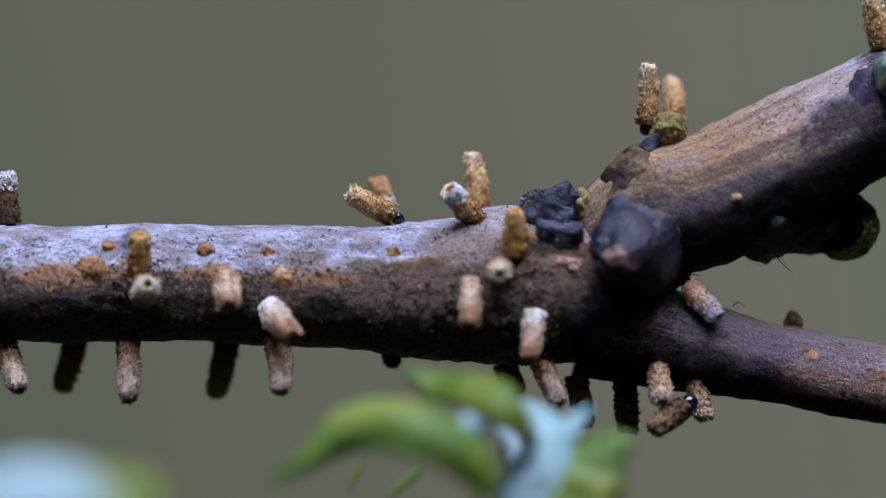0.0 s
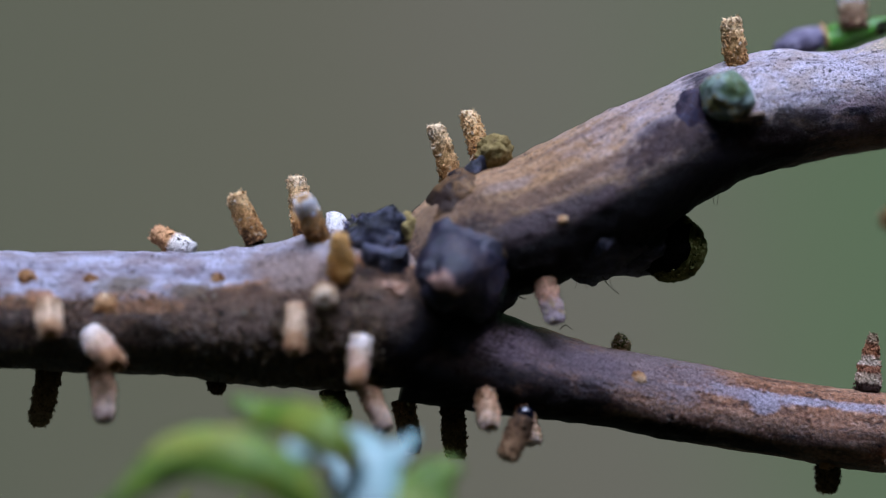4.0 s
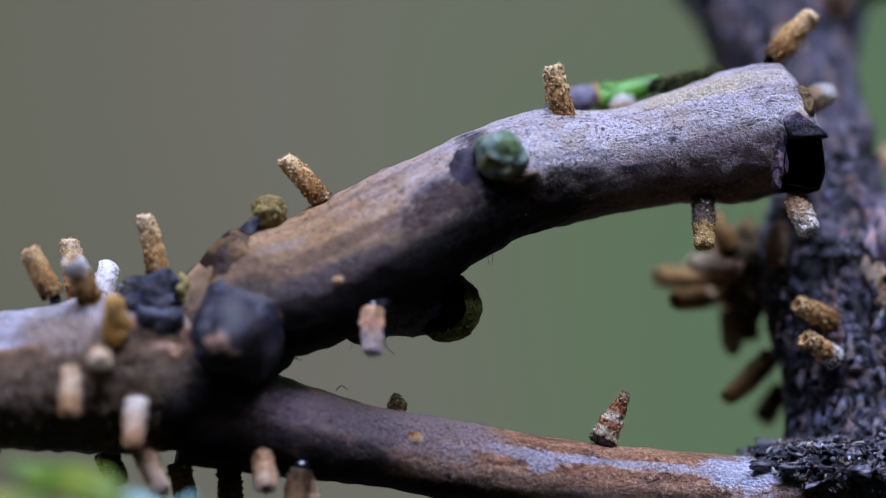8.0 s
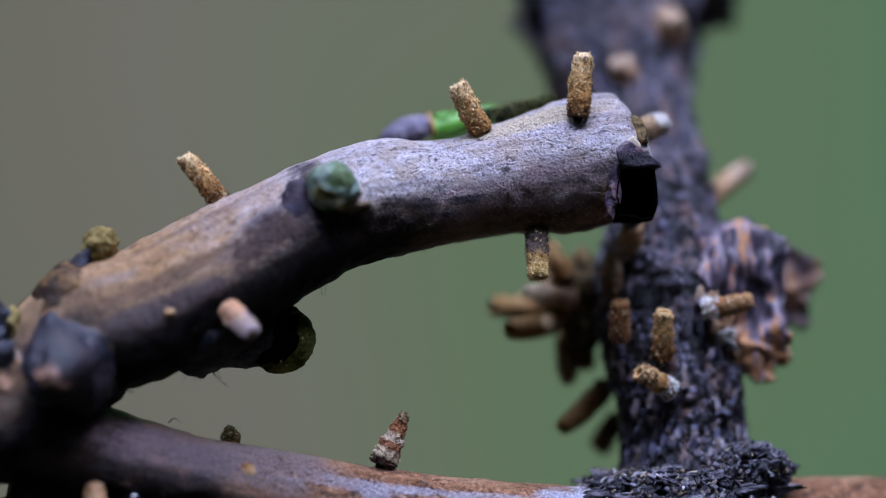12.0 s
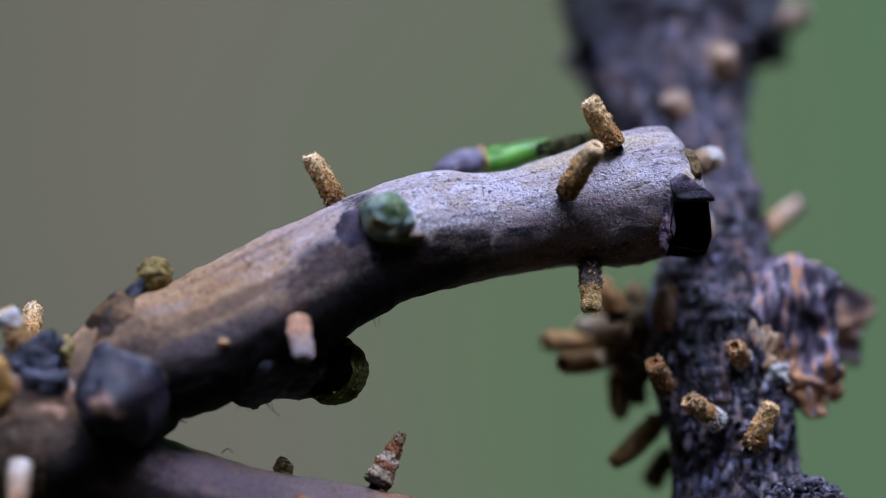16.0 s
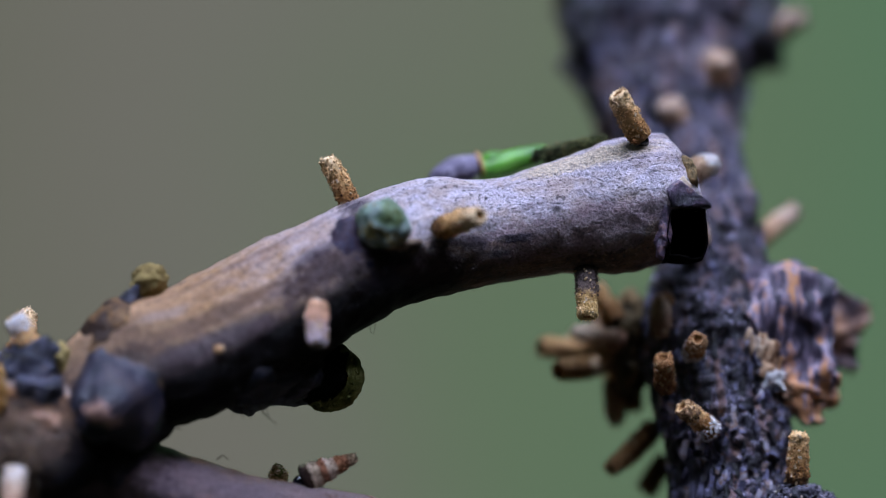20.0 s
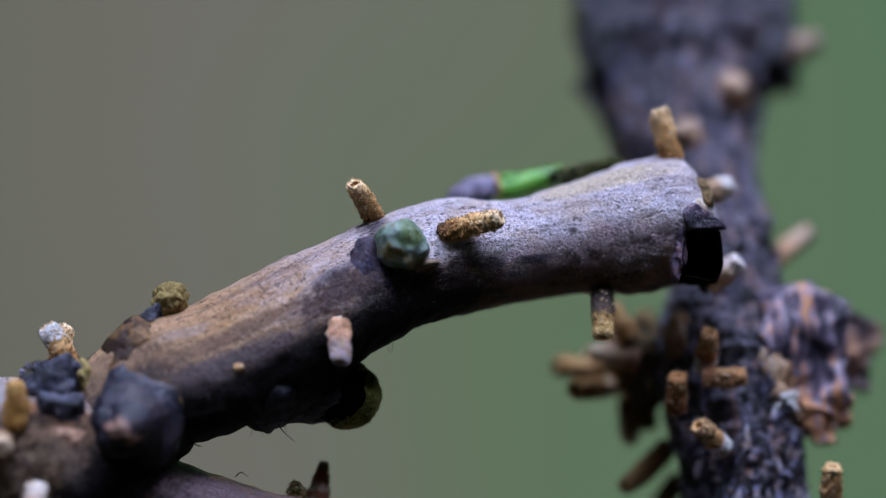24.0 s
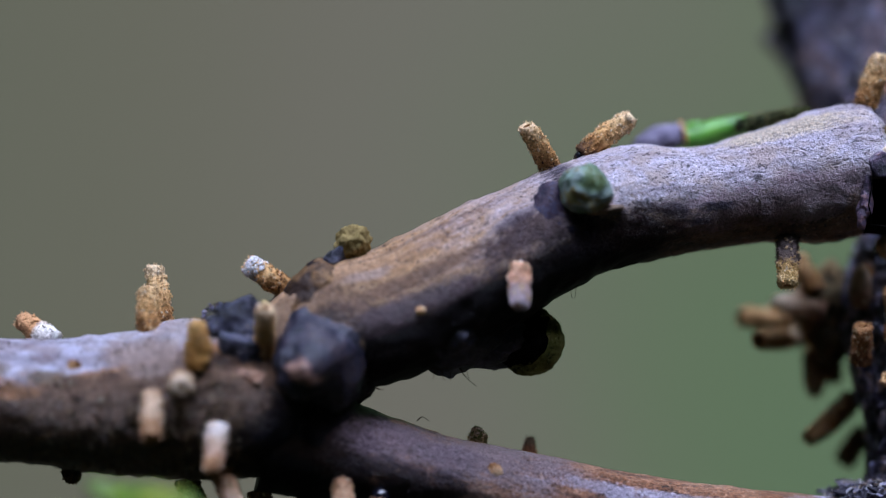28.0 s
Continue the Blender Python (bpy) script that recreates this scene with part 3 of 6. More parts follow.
# ---- mesh helpers ----
def part(name, bm, mat, parent, label=""):
    """One mesh object out of a bmesh, under a thing or a part."""
    me = bpy.data.meshes.new(name)
    bm.to_mesh(me)
    bm.free()
    me.materials.append(mat)
    for p in me.polygons:
        p.use_smooth = True
    ob = new(name, me)
    if parent:
        ob.parent = parent
        ob.matrix_parent_inverse = parent.matrix_world.inverted()
    return tagged(ob, label)


def spline(pts, n):
    """A smooth line of n+1 rows through rows of numbers."""
    p = np.array(pts, float)
    p = np.vstack([2 * p[0] - p[1], p, 2 * p[-1] - p[-2]])
    out = []
    for k in range(n + 1):
        s = k / n * (len(pts) - 1)
        i = min(int(s), len(pts) - 2)
        f = s - i
        a, b, c, d = p[i : i + 4]
        out.append(0.5 * (2 * b + (c - a) * f + (2 * a - 5 * b + 4 * c - d) * f * f + (3 * b - a - 3 * c + d) * f**3))
    return out


def tube(pts, rings, sides, rough=0.06, grain=0.02, freq=0.12, seed=0, cap=True):
    """A knotty stem through rows of x, y, z, radius in mm; UV in mm, u along it and v round it from the front, upward."""
    line = spline(pts, rings)
    bm = bmesh.new()
    uvl = bm.loops.layers.uv.new("UVMap")
    cs = [at(p) for p in line]
    grid, along = [], 0.0
    us = []
    for k, c in enumerate(cs):
        d = (cs[min(k + 1, rings)] - cs[max(k - 1, 0)]).normalized()
        front = Vector((0, -1, 0))
        front = (front - d * front.dot(d)).normalized()
        up = d.cross(front)
        if up.z < 0 or (abs(up.z) < 0.2 and up.x > 0):
            up = -up
        if k:
            along += (c - cs[k - 1]).length / MM
        us.append(along)
        r = max(0.05, line[k][3])
        ring = []
        for s in range(sides):
            a = 2 * math.pi * s / sides
            way = front * math.cos(a) + up * math.sin(a)
            q = (c + way * r * MM) / MM
            w = 1 + rough * noise.noise(q * freq + Vector((seed, 0, 0))) * 1.6 + grain * noise.noise(q * freq * 6 + Vector((0, seed, 0)))
            w += grain * 0.6 * noise.noise(Vector((us[-1] * 0.5, a * r * 1.2, seed)))
            ring.append(bm.verts.new(c + way * r * w * MM))
        grid.append(ring)
    for k in range(rings):
        for s in range(sides):
            n = (s + 1) % sides
            f = bm.faces.new((grid[k][s], grid[k][n], grid[k + 1][n], grid[k + 1][s]))
            r = line[k][3]
            for loop, (i, j) in zip(f.loops, ((k, s), (k, s + 1), (k + 1, s + 1), (k + 1, s))):
                a = 2 * math.pi * j / sides
                a = a if a <= math.pi + 1e-6 else a - 2 * math.pi
                if s + 1 > sides / 2 and j == sides / 2:
                    a = -math.pi
                loop[uvl].uv = (us[i], a * r)
    if cap:
        bm.faces.new(grid[0])
        bm.faces.new(grid[-1])
    bmesh.ops.recalc_face_normals(bm, faces=bm.faces)
    return bm


def lump(p, size, rough=0.25, freq=0.35, seed=0, sub=5, tilt=(0, 0, 0)):
    """A rough lump of half-sizes in mm."""
    bm = bmesh.new()
    bmesh.ops.create_icosphere(bm, subdivisions=sub, radius=1.0)
    turn = Euler([radians(a) for a in tilt]).to_matrix()
    for v in bm.verts:
        n = v.co.copy()
        q = Vector((n.x * size[0], n.y * size[1], n.z * size[2]))
        w = 1 + rough * noise.noise(q * freq + Vector((seed, 3, 1))) + rough * 0.5 * noise.noise(q * freq * 2.7 + Vector((seed, 3, 1))) + rough * 0.2 * noise.noise(q * freq * 11.0 + Vector((seed, 8, 1)))
        v.co = at(p) + turn @ (q * w) * MM
    return bm


def speckle(verts, faces, spots, rng, size, long=1.0, way=None):
    """Adds small crumbs at spots (place, normal), as lists of vertices and faces in metres."""
    for p, n in spots:
        a = Vector((rng.uniform(-1, 1), rng.uniform(-1, 1), rng.uniform(-1, 1)))
        if way:
            a = way + a * 0.45
        a = (a - n * a.dot(n) * 0.6).normalized()
        b = n.cross(a).normalized()
        c = a.cross(b)
        s = size * rng.uniform(0.5, 1.3)
        k = len(verts)
        for x, y, z in ((-1, -1, -1), (1, -1, -1), (1, 1, -1), (-1, 1, -1), (-1, -1, 1), (1, -1, 1), (1, 1, 1), (-1, 1, 1)):
            verts.append(p + (a * x * long * rng.uniform(0.5, 1) + b * y * rng.uniform(0.5, 1) + c * z * rng.uniform(0.4, 0.9)) * s)
        faces.extend(tuple(k + i for i in f) for f in ((0, 3, 2, 1), (4, 5, 6, 7), (0, 1, 5, 4), (1, 2, 6, 5), (2, 3, 7, 6), (3, 0, 4, 7)))


def joined(name, verts, faces, mat, parent=None, smooth=False, label=""):
    me = bpy.data.meshes.new(name)
    me.from_pydata([tuple(v) for v in verts], [], faces)
    me.materials.append(mat)
    for p in me.polygons:
        p.use_smooth = smooth
    ob = new(name, me)
    if parent:
        ob.parent = parent
        ob.matrix_parent_inverse = parent.matrix_world.inverted()
    return tagged(ob, label)


def strand(pts, r, sides=5):
    bm = bmesh.new()
    line = spline(pts, 4 * (len(pts) - 1))
    rows = []
    for k, q in enumerate(line):
        c = at(q)
        d = (at(line[min(k + 1, len(line) - 1)]) - at(line[max(k - 1, 0)])).normalized()
        a = d.orthogonal().normalized()
        b = d.cross(a)
        w = r * MM * (1 - 0.7 * k / len(line))
        rows.append([bm.verts.new(c + (a * math.cos(2 * math.pi * s / sides) + b * math.sin(2 * math.pi * s / sides)) * w) for s in range(sides)])
    for k in range(len(rows) - 1):
        for s in range(sides):
            bm.faces.new((rows[k][s], rows[k][(s + 1) % sides], rows[k + 1][(s + 1) % sides], rows[k + 1][s]))
    return bm


def slab(p, size, seed, rough=0.22, freq=0.9, tilt=(0, 0, 0), cuts=5, fine=0.5, soft=0.16):
    """A broken, angular plate of bark of half-sizes in mm."""
    bm = bmesh.new()
    bmesh.ops.create_cube(bm, size=2.0)
    bmesh.ops.subdivide_edges(bm, edges=bm.edges[:], cuts=cuts, use_grid_fill=True)
    turn = Euler([radians(a) for a in tilt]).to_matrix()
    for v in bm.verts:
        q = Vector((v.co.x * size[0], v.co.y * size[1], v.co.z * size[2])) * (1.0 - soft * (v.co.length - 1))
        q += noise.noise_vector(q * freq + Vector((seed, 1, 2))) * rough * min(size) * 2.2 + noise.noise_vector(q * freq * 3.1 + Vector((seed, 5, 2))) * rough * min(size) * fine
        v.co = at(p) + turn @ q * MM
    return bm


# ---- the setting ----
bm = bmesh.new()
bmesh.ops.create_grid(bm, x_segments=60, y_segments=60, size=400)
for v in bm.verts:
    d = v.co.length
    v.co.z = 0.02 * noise.noise(v.co * 0.05) if d > 3 else 0.0
tagged(part("ground", bm, M_GROUND, None), "dark woodland floor of leaf litter and low grass", "ground", kind="structure")



def screen(a0, a1, radius, height, n):
    """A tall curved sheet, distance or dark ring, from one bearing to another, in degrees from straight ahead."""
    bm = bmesh.new()
    rows = []
    for k in range(13):
        rows.append([bm.verts.new((radius * math.sin(radians(a0 + (a1 - a0) * s / n)), radius * math.cos(radians(a0 + (a1 - a0) * s / n)), -0.1 + height / 12 * k)) for s in range(n + 1)])
    for k in range(12):
        for s in range(n):
            bm.faces.new((rows[k][s], rows[k + 1][s], rows[k + 1][s + 1], rows[k][s + 1]))
    return bm


tagged(part("backdrop", screen(-38, 48, 5.5, 5.0, 40), M_BACK, None), "blurred brown and green clearing in the distance, glowing by itself", "woodland", kind="structure")
tagged(part("backdrop", screen(40, 330, 6.0, 8.5, 90), M_DARKRING, None), "unseen dark ring added all round to hold back side light", "woodland", kind="structure")

# ---- the shrub ----
shrub = tagged(new("shrub"), "old lichen-stained shrub with a forked, sawn-off twig", "shrub")
shrub.location = at((85.05, 8, -9.46))
shrub.location.z = 0.0
bpy.context.view_layer.update()

trunk_rows = [(88, 12, -600, 15), (86, 11, -420, 11), (82, 9, -250, 8.5), (80, 8, -120, 7), (84.15, 7, -21.77, 6.98), (84.9, 7, -9.42, 6.4), (85.1, 8, -2.68, 5.75), (84.3, 9, 4.09, 6.3),
              (83.72, 12, 10.94, 6.22), (84.65, 15, 17.88, 5.01), (84.69, 18, 23.76, 4.59), (83.97, 25, 29.98, 5.24), (83.01, 31, 36.30, 7.68), (83.35, 36, 42.71, 9.56),
              (82.78, 41, 52.30, 9.06), (81.41, 50, 75.09, 7.39), (79.66, 60, 121.36, 5.67), (82.16, 80, 193.44, 3.28)]
trunk = part("trunk", tube(trunk_rows, 700, 72, 0.15, 0.14, 0.2, 3), M_TRUNK, shrub, "dark cracked grey-purple bark")

main_rows = [(-182.96, 8, -9.71, 2.24), (-120.55, 4, -4.33, 3.88), (-70.12, 0, -0.30, 5.38), (-37.20, 0, 0.05, 5.65), (-20.73, 0, 0.17, 5.71), (-4.24, 0, 0.02, 6.04), (4.56, 0, -0.02, 6.81), (11.16, 0, 0.40, 7.69),
             (16.11, 0, 0.09, 7.47), (21.09, 0, -1.77, 5.76), (24.42, 0, -3.92, 3.29)]
main = part("branch", tube(main_rows, 260, 80, 0.05, 0.03, 0.12, 7), M_MAIN, shrub, "straight twig, pale lavender film and painted sky sheen above brown bark")

lower_rows = [(19.19, 0, -2.55, 6.04), (25.76, 0, -4.49, 5.05), (31.24, 0, -5.61, 4.39), (36.74, 0, -6.89, 3.95), (47.78, 0, -8.81, 3.73), (58.87, 0, -10.51, 3.79), (70.18, 1, -11.72, 3.96), (79.35, 2, -12.36, 4.30),
              (80.85, 4, -11.79, 4.71), (92.44, 5, -11.43, 4.00), (101.06, 5, -11.27, 3.67), (112.62, 5, -10.86, 3.45), (155.59, 10, -7.57, 2.81), (220.16, 16, -0.73, 1.14)]
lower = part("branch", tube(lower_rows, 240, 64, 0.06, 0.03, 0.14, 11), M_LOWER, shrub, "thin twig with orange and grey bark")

fork_rows = [(19.12, 0, 2.50, 4.39), (23.91, 0, 6.69, 5.93), (31.37, 0, 9.46, 6.42), (38.77, 0, 13.12, 6.48), (44.30, 0.31, 16.22, 5.93), (49.90, 0.93, 19.06, 5.72), (55.53, 1.56, 20.39, 5.57), (61.19, 2.18, 21.00, 4.97),
             (66.84, 2.5, 22.05, 5.36), (72.47, 2.5, 23.31, 6.52), (75.58, 2.5, 23.97, 6.57), (77.28, 2.5, 24.07, 6.57), (78.69, 2.5, 24.29, 6.24), (79.71, 2.5, 24.57, 5.36), (80.34, 2.5, 24.79, 3.76), (80.62, 2.5, 24.84, 1.38)]
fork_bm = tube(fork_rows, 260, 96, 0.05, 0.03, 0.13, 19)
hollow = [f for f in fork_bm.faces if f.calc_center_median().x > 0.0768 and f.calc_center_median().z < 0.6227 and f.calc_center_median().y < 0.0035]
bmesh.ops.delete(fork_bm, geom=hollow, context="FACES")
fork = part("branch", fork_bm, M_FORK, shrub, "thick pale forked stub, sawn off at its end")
part("knob", tube([(23.80, 0, 4.54, 5.27), (23.44, -3, 4.39, 4.80), (22.86, -6, 4.14, 4.11), (22.33, -8.2, 3.90, 3.23), (22.01, -9.4, 3.67, 2.25), (21.91, -9.3, 3.57, 1.18)], 60, 90, 0.165, 0.08, 0.34, 6), M_CALLUS, shrub, "blackish callus knob of a lost side twig")
part("knob", lump((21.5, -8.9, 3.2), (2.8, 0.9, 2.4), 0.18, 0.6, 44, 5, (0, 20, 0)), M_CALLUS, shrub, "blackish callus rim round the scar")
part("knob", lump((21.8, -10.3, 3.2), (1.8, 1.2, 1.3), 0.35, 0.6, 4, 5, (0, 15, 0)), M_SCAR, shrub, "brown healed bud scar")
part("knob", lump((22.69, 0.2, -1.64), (5.0, 6.0, 6.0), 0.10, 0.3, 5), M_NODE, shrub, "blackish callus under the fork")
part("knob", lump((35.17, 0.5, 8.28), (6.4, 5.6, 4.8), 0.16, 0.4, 8, 5, (0, 4, 0)), M_KNOB, shrub, "black rotten bark under the fork")
part("knob", lump((40.19, 1.5, 7.48), (4.2, 3.6, 3.4), 0.2, 0.4, 14, 5, (0, 4, 0)), M_KNOB, shrub, "black rotten bark under the fork")


part("bark_ridge", strand([(24.9, -4.4, 9.2), (25.75, -5.0, 8.23), (26.7, -5.6, 7.0), (27.3, -5.6, 5.8), (27.9, -4.6, 4.6)], 0.85, 9), M_TANBARK, shrub, "yellowish ridge of healed bark")
part("bark_bulge", lump((22.5, -1.1, 10.5), (2.5, 3.7, 4.2), 0.16, 0.35, 91, 5, (0, 34, 0)), M_STRAW, shrub, "tan bulge of healed bark beside the fork")
part("bark_bulge", lump((22.8, -1.2, 13.6), (0.8, 1.2, 0.4), 0.25, 0.7, 92, 4, (0, -30, 0)), M_NODE, shrub, "dark rim of the healed bark")
part("moss_tuft", lump((18.19, -3, 8.36), (0.8, 0.9, 1.5), 0.4, 0.9, 16, 4), M_MOSS, shrub, "yellowish tuft of moss")
# black flakes in the fork
for k, (p, size, tilt) in enumerate((((14.91, -3, 6.78), (2.2, 2.2, 2.0), (10, 20, 0)), ((16.13, -2, 8.43), (1.6, 2.0, 1.7), (0, -30, 10)), ((15.84, -5, 5.14), (2.2, 1.8, 1.6), (20, 5, 0)), ((13.87, -1, 7.89), (2.0, 2.2, 0.9), (0, -25, 0)))):
    part("bark_flake", slab(p, size, k + 3, 0.14, 0.6, tilt, 9, 0.7), M_KNOB, shrub, "black flaking bark")
rng = random.Random(61)
verts, faces, spots = [], [], []
for _ in range(420):
    n = Vector((rng.gauss(0, 1), -abs(rng.gauss(0, 1)), rng.gauss(0.5, 1))).normalized()
    c, size = rng.choice((((14.91, -3, 6.78), 2.1), ((16.13, -2, 8.43), 1.8), ((15.84, -5, 5.14), 1.8), ((13.87, -1, 7.89), 1.8)))
    spots.append((at(c) + n * size * MM * rng.uniform(0.8, 1.1), n))
speckle(verts, faces, spots, rng, 0.16 * MM, 1.8)
joined("bark_flake", verts, faces, M_SCALE, shrub, False, "black crumbs on the flaking bark")
part("scar", lump((16.30, -6.7, 2.55), (2.1, 0.8, 0.9), 0.4, 0.6, 3, 4, (0, 14, 0)), M_WOUND, shrub, "pale orange scar")

# moss on the stub's root and the cut side shoot with its green rim
part("moss_cushion", lump((26.63, -1, 15.78), (1.7, 1.7, 1.75), 0.2, 1.2, 4), M_MOSS, fork, "yellow-green ball of moss")
part("bark_flake", slab((24.83, -1, 14.27), (1.1, 1.4, 0.6), 12, 0.3, 1.0, (0, -35, 0)), M_KNOB, fork, "black scale under the moss")
part("side_stub", lump((43.24, 1.5, 7.20), (3.1, 2.6, 3.2), 0.16, 0.5, 6), M_CHAR, fork, "black cut side shoot")
rng = random.Random(5)
verts, faces, spots = [], [], []
c_ = at((43.68, 1.5, 6.86))
part("moss_rim", lump((44.19, 2.2, 6.59), (3.4, 2.4, 3.35), 0.08, 0.8, 9), M_RIM, fork, "green mossy rim")
for _ in range(420):
    a, e = rng.uniform(-1.9, 1.1), rng.gauss(0.1, 0.3)
    n = Vector((math.cos(a) * math.cos(e), math.sin(e), math.sin(a) * math.cos(e)))
    spots.append((c_ + n * 3.1 * MM * rng.uniform(0.95, 1.08), n))
speckle(verts, faces, spots, rng, 0.13 * MM, 1.3)
joined("moss_rim", verts, faces, M_RIM, fork, False, "green mossy rim")

# green bud on the stub's face, with its purple scale and dry bract
part("bud", lump((48.68, -5.5, 21.16), (2.45, 2.1, 2.35), 0.20, 0.42, 21), M_BUD, fork, "grey-green swollen bud")
part("bud_scale", lump((46.3, -3.9, 17.7), (3.4, 1.5, 2.2), 0.28, 0.55, 25, 5, (0, 15, 0)), M_NAVY, fork, "dark purple bud scale")
part("bud_scale", lump((45.2, -4.4, 18.5), (1.9, 1.0, 3.7), 0.2, 0.6, 24, 4, (0, 14, 0)), M_NAVY, fork, "dark navy bud scale")
part("bract", lump((50.64, -4.79, 19.23), (1.8, 1.0, 0.5), 0.25, 0.6, 27, 3, (0, -8, 0)), M_TANBARK, fork, "dry tan bract")

# green shoot behind the stub
part("shoot_cap", lump((58.10, 12, 27.29), (2.7, 2.2, 1.5), 0.15, 0.6, 31, 4, (0, -18, 0)), M_GREY, fork, "grey-purple bud cap")
part("shoot_collar", lump((60.47, 12, 27.89), (0.35, 1.5, 1.5), 0.12, 0.6, 32, 3, (0, -15, 0)), M_LICHEN, fork, "tan collar")
part("shoot", tube([(60.41, 12, 27.43, 1.15), (62.02, 12, 27.75, 1.25), (64.63, 12, 28.60, 1.15), (66.94, 12, 29.27, 0.78), (67.46, 12, 29.45, 0.39)], 30, 20, 0.05, 0.02, 0.3, 33), M_SHOOT, fork, "bright green shoot")
part("shoot", lump((61.74, 12, 28.58), (1.3, 1.1, 0.8), 0.15, 0.6, 34, 3, (0, -10, 0)), M_SHOOT, fork, "green leaf base")
verts, faces, spots = [], [], []
for _ in range(700):
    u = rng.uniform(0, 1)
    p = Vector((65.8, 8, 28.5)).lerp(Vector((71.8, 5, 30.1)), u)
    n = Vector((rng.gauss(0, 1), rng.gauss(0, 1), rng.gauss(0.6, 1))).normalized()
    spots.append((at(p) + Vector((n.x * 0.7, n.y * 0.9, n.z * 0.75)) * (1.1 - 0.6 * u) * MM, n))
speckle(verts, faces, spots, rng, 0.12 * MM, 3.6)
joined("moss_cushion", verts, faces, M_DARKMOSS, fork, False, "dark moss and litter on the stub")

# the sawn end: a hollow, black stub with thin walls
bm = slab((78.54, 0.3, 20.30), (1.95, 4.6, 2.55), 44, 0.10, 0.5)
bmesh.ops.delete(bm, geom=[f for f in bm.faces if f.normal.y < -0.7], context="FACES_ONLY")
bmesh.ops.solidify(bm, geom=bm.faces[:], thickness=0.00012)
part("pith", bm, M_CHAR, fork, "black hollow pith")
part("end_wall", lump((79.1, -1.5, 26.0), (0.8, 1.9, 1.9), 0.35, 0.9, 47, 4, (0, -12, 0)), M_ROT, fork, "brown rotten hollow of the sawn end")
part("end_wall", slab((78.35, -3.5, 25.32), (0.35, 0.4, 0.7), 48, 0.3, 1.0, (0, -35, 0)), M_PALE, fork, "tan chip in the sawn end")


def flap(outline, y0, y1, seed, cuts=3):
    """A splintered plate of wood: an outline (x, z in mm) carried from one depth to another."""
    bm = bmesh.new()
    a = [bm.verts.new(at((p[0], y0, p[2]))) for p in outline]
    b = [bm.verts.new(at((p[0], y1, p[2]))) for p in outline]
    n = len(a)
    bm.faces.new(a)
    bm.faces.new(b[::-1])
    for i in range(n):
        bm.faces.new((a[i], b[i], b[(i + 1) % n], a[(i + 1) % n]))
    bmesh.ops.triangulate(bm, faces=bm.faces[:])
    bmesh.ops.subdivide_edges(bm, edges=bm.edges[:], cuts=cuts, use_grid_fill=True)
    for v in bm.verts:
        v.co += noise.noise_vector(v.co / MM * 1.1 + Vector((seed, 0, 0))) * 0.22 * MM
    bmesh.ops.recalc_face_normals(bm, faces=bm.faces)
    return bm


part("end_wall", flap([(76.44, 2.5, 24.74), (77.35, 2.5, 25.58), (78.08, 2.5, 25.41), (79.37, 2.5, 24.35), (80.89, 2.5, 23.28), (80.83, 2.5, 22.89), (76.76, 2.5, 22.96)], -4.3, 4.0, 71), M_RIND, fork, "purplish splintered flap of bark over the hollow")

part("bark_chip", lump((76.2, -3.15, 20.9), (0.7, 0.7, 2.7), 0.5, 0.9, 49, 5, (0, 4, 0)), M_RIND, fork, "dark cracked bark beside the hollow")
rng = random.Random(5)

# knots on the trunk
part("knot", slab((91.24, 9.5, 10.30), (4.0, 4.2, 7.0), 51, 0.16, 0.22, (0, -5, 0), 26, 1.1), M_KNOT, trunk, "orange and lavender weathered knot with dark pits")
part("knot", slab((97.26, 17, 11.61), (2.9, 3.2, 4.0), 53, 0.2, 0.28, (0, 12, 0), 20, 0.8), M_DUSK, trunk, "dusky orange-brown weathered knot")
part("knot", slab((92.45, 8, 5.12), (2.4, 2.6, 2.6), 58, 0.22, 0.35, (0, 20, 0), 16, 1.0), M_KNOT, trunk, "orange weathered knot")
M_WOODCHIP = grain_material("peeled_wood", [(0.25, (0.08, 0.04, 0.024)), (0.45, (0.32, 0.165, 0.085)), (0.62, (0.48, 0.32, 0.21)), (0.85, (0.62, 0.52, 0.44))], 900.0, 0.7, 0.4, 0.8, 0.25, (1, 1, 0.3))
rng = random.Random(21)
for k in range(16):
    u = k / 15
    c = (86.2 + 3.2 * u + rng.uniform(-0.2, 0.2), 4.0 + 0.9 * u + rng.uniform(-0.3, 0.3), 10.6 - 2.2 * u + rng.uniform(-0.7, 0.7))
    part("wood_splinter", slab(c, (rng.uniform(0.16, 0.36), 0.16, rng.uniform(0.5, 1.3)), 60 + k, 0.45, 0.9, (rng.uniform(-8, 8), 16 + rng.uniform(-8, 8), 0), 4), M_WOODCHIP, trunk, "pale peeled wood splinter")
for k, (c, size) in enumerate((((88.7, 4.7, 6.3), (1.1, 0.8, 1.0)), ((89.7, 4.9, 5.4), (0.8, 0.6, 0.8)), ((87.7, 4.5, 7.4), (0.7, 0.5, 0.8)))):
    part("wood_splinter", slab(c, size, 75 + k, 0.4, 1.2, (0, 10 + 12 * k, 0)), M_WOODCHIP if k else M_WHITE, trunk, "whitish wood chip")
rng = random.Random(5)
part("knot", lump((92.37, 34, 45.23), (4.5, 4.0, 6.0), 0.3, 0.3, 55, 4), M_TRUNK, trunk, "dark knot of the trunk")
part("knot", lump((75.59, 33, 44.90), (3.4, 4.0, 6.0), 0.3, 0.3, 57, 4), M_TRUNK, trunk, "dark knot of the trunk")

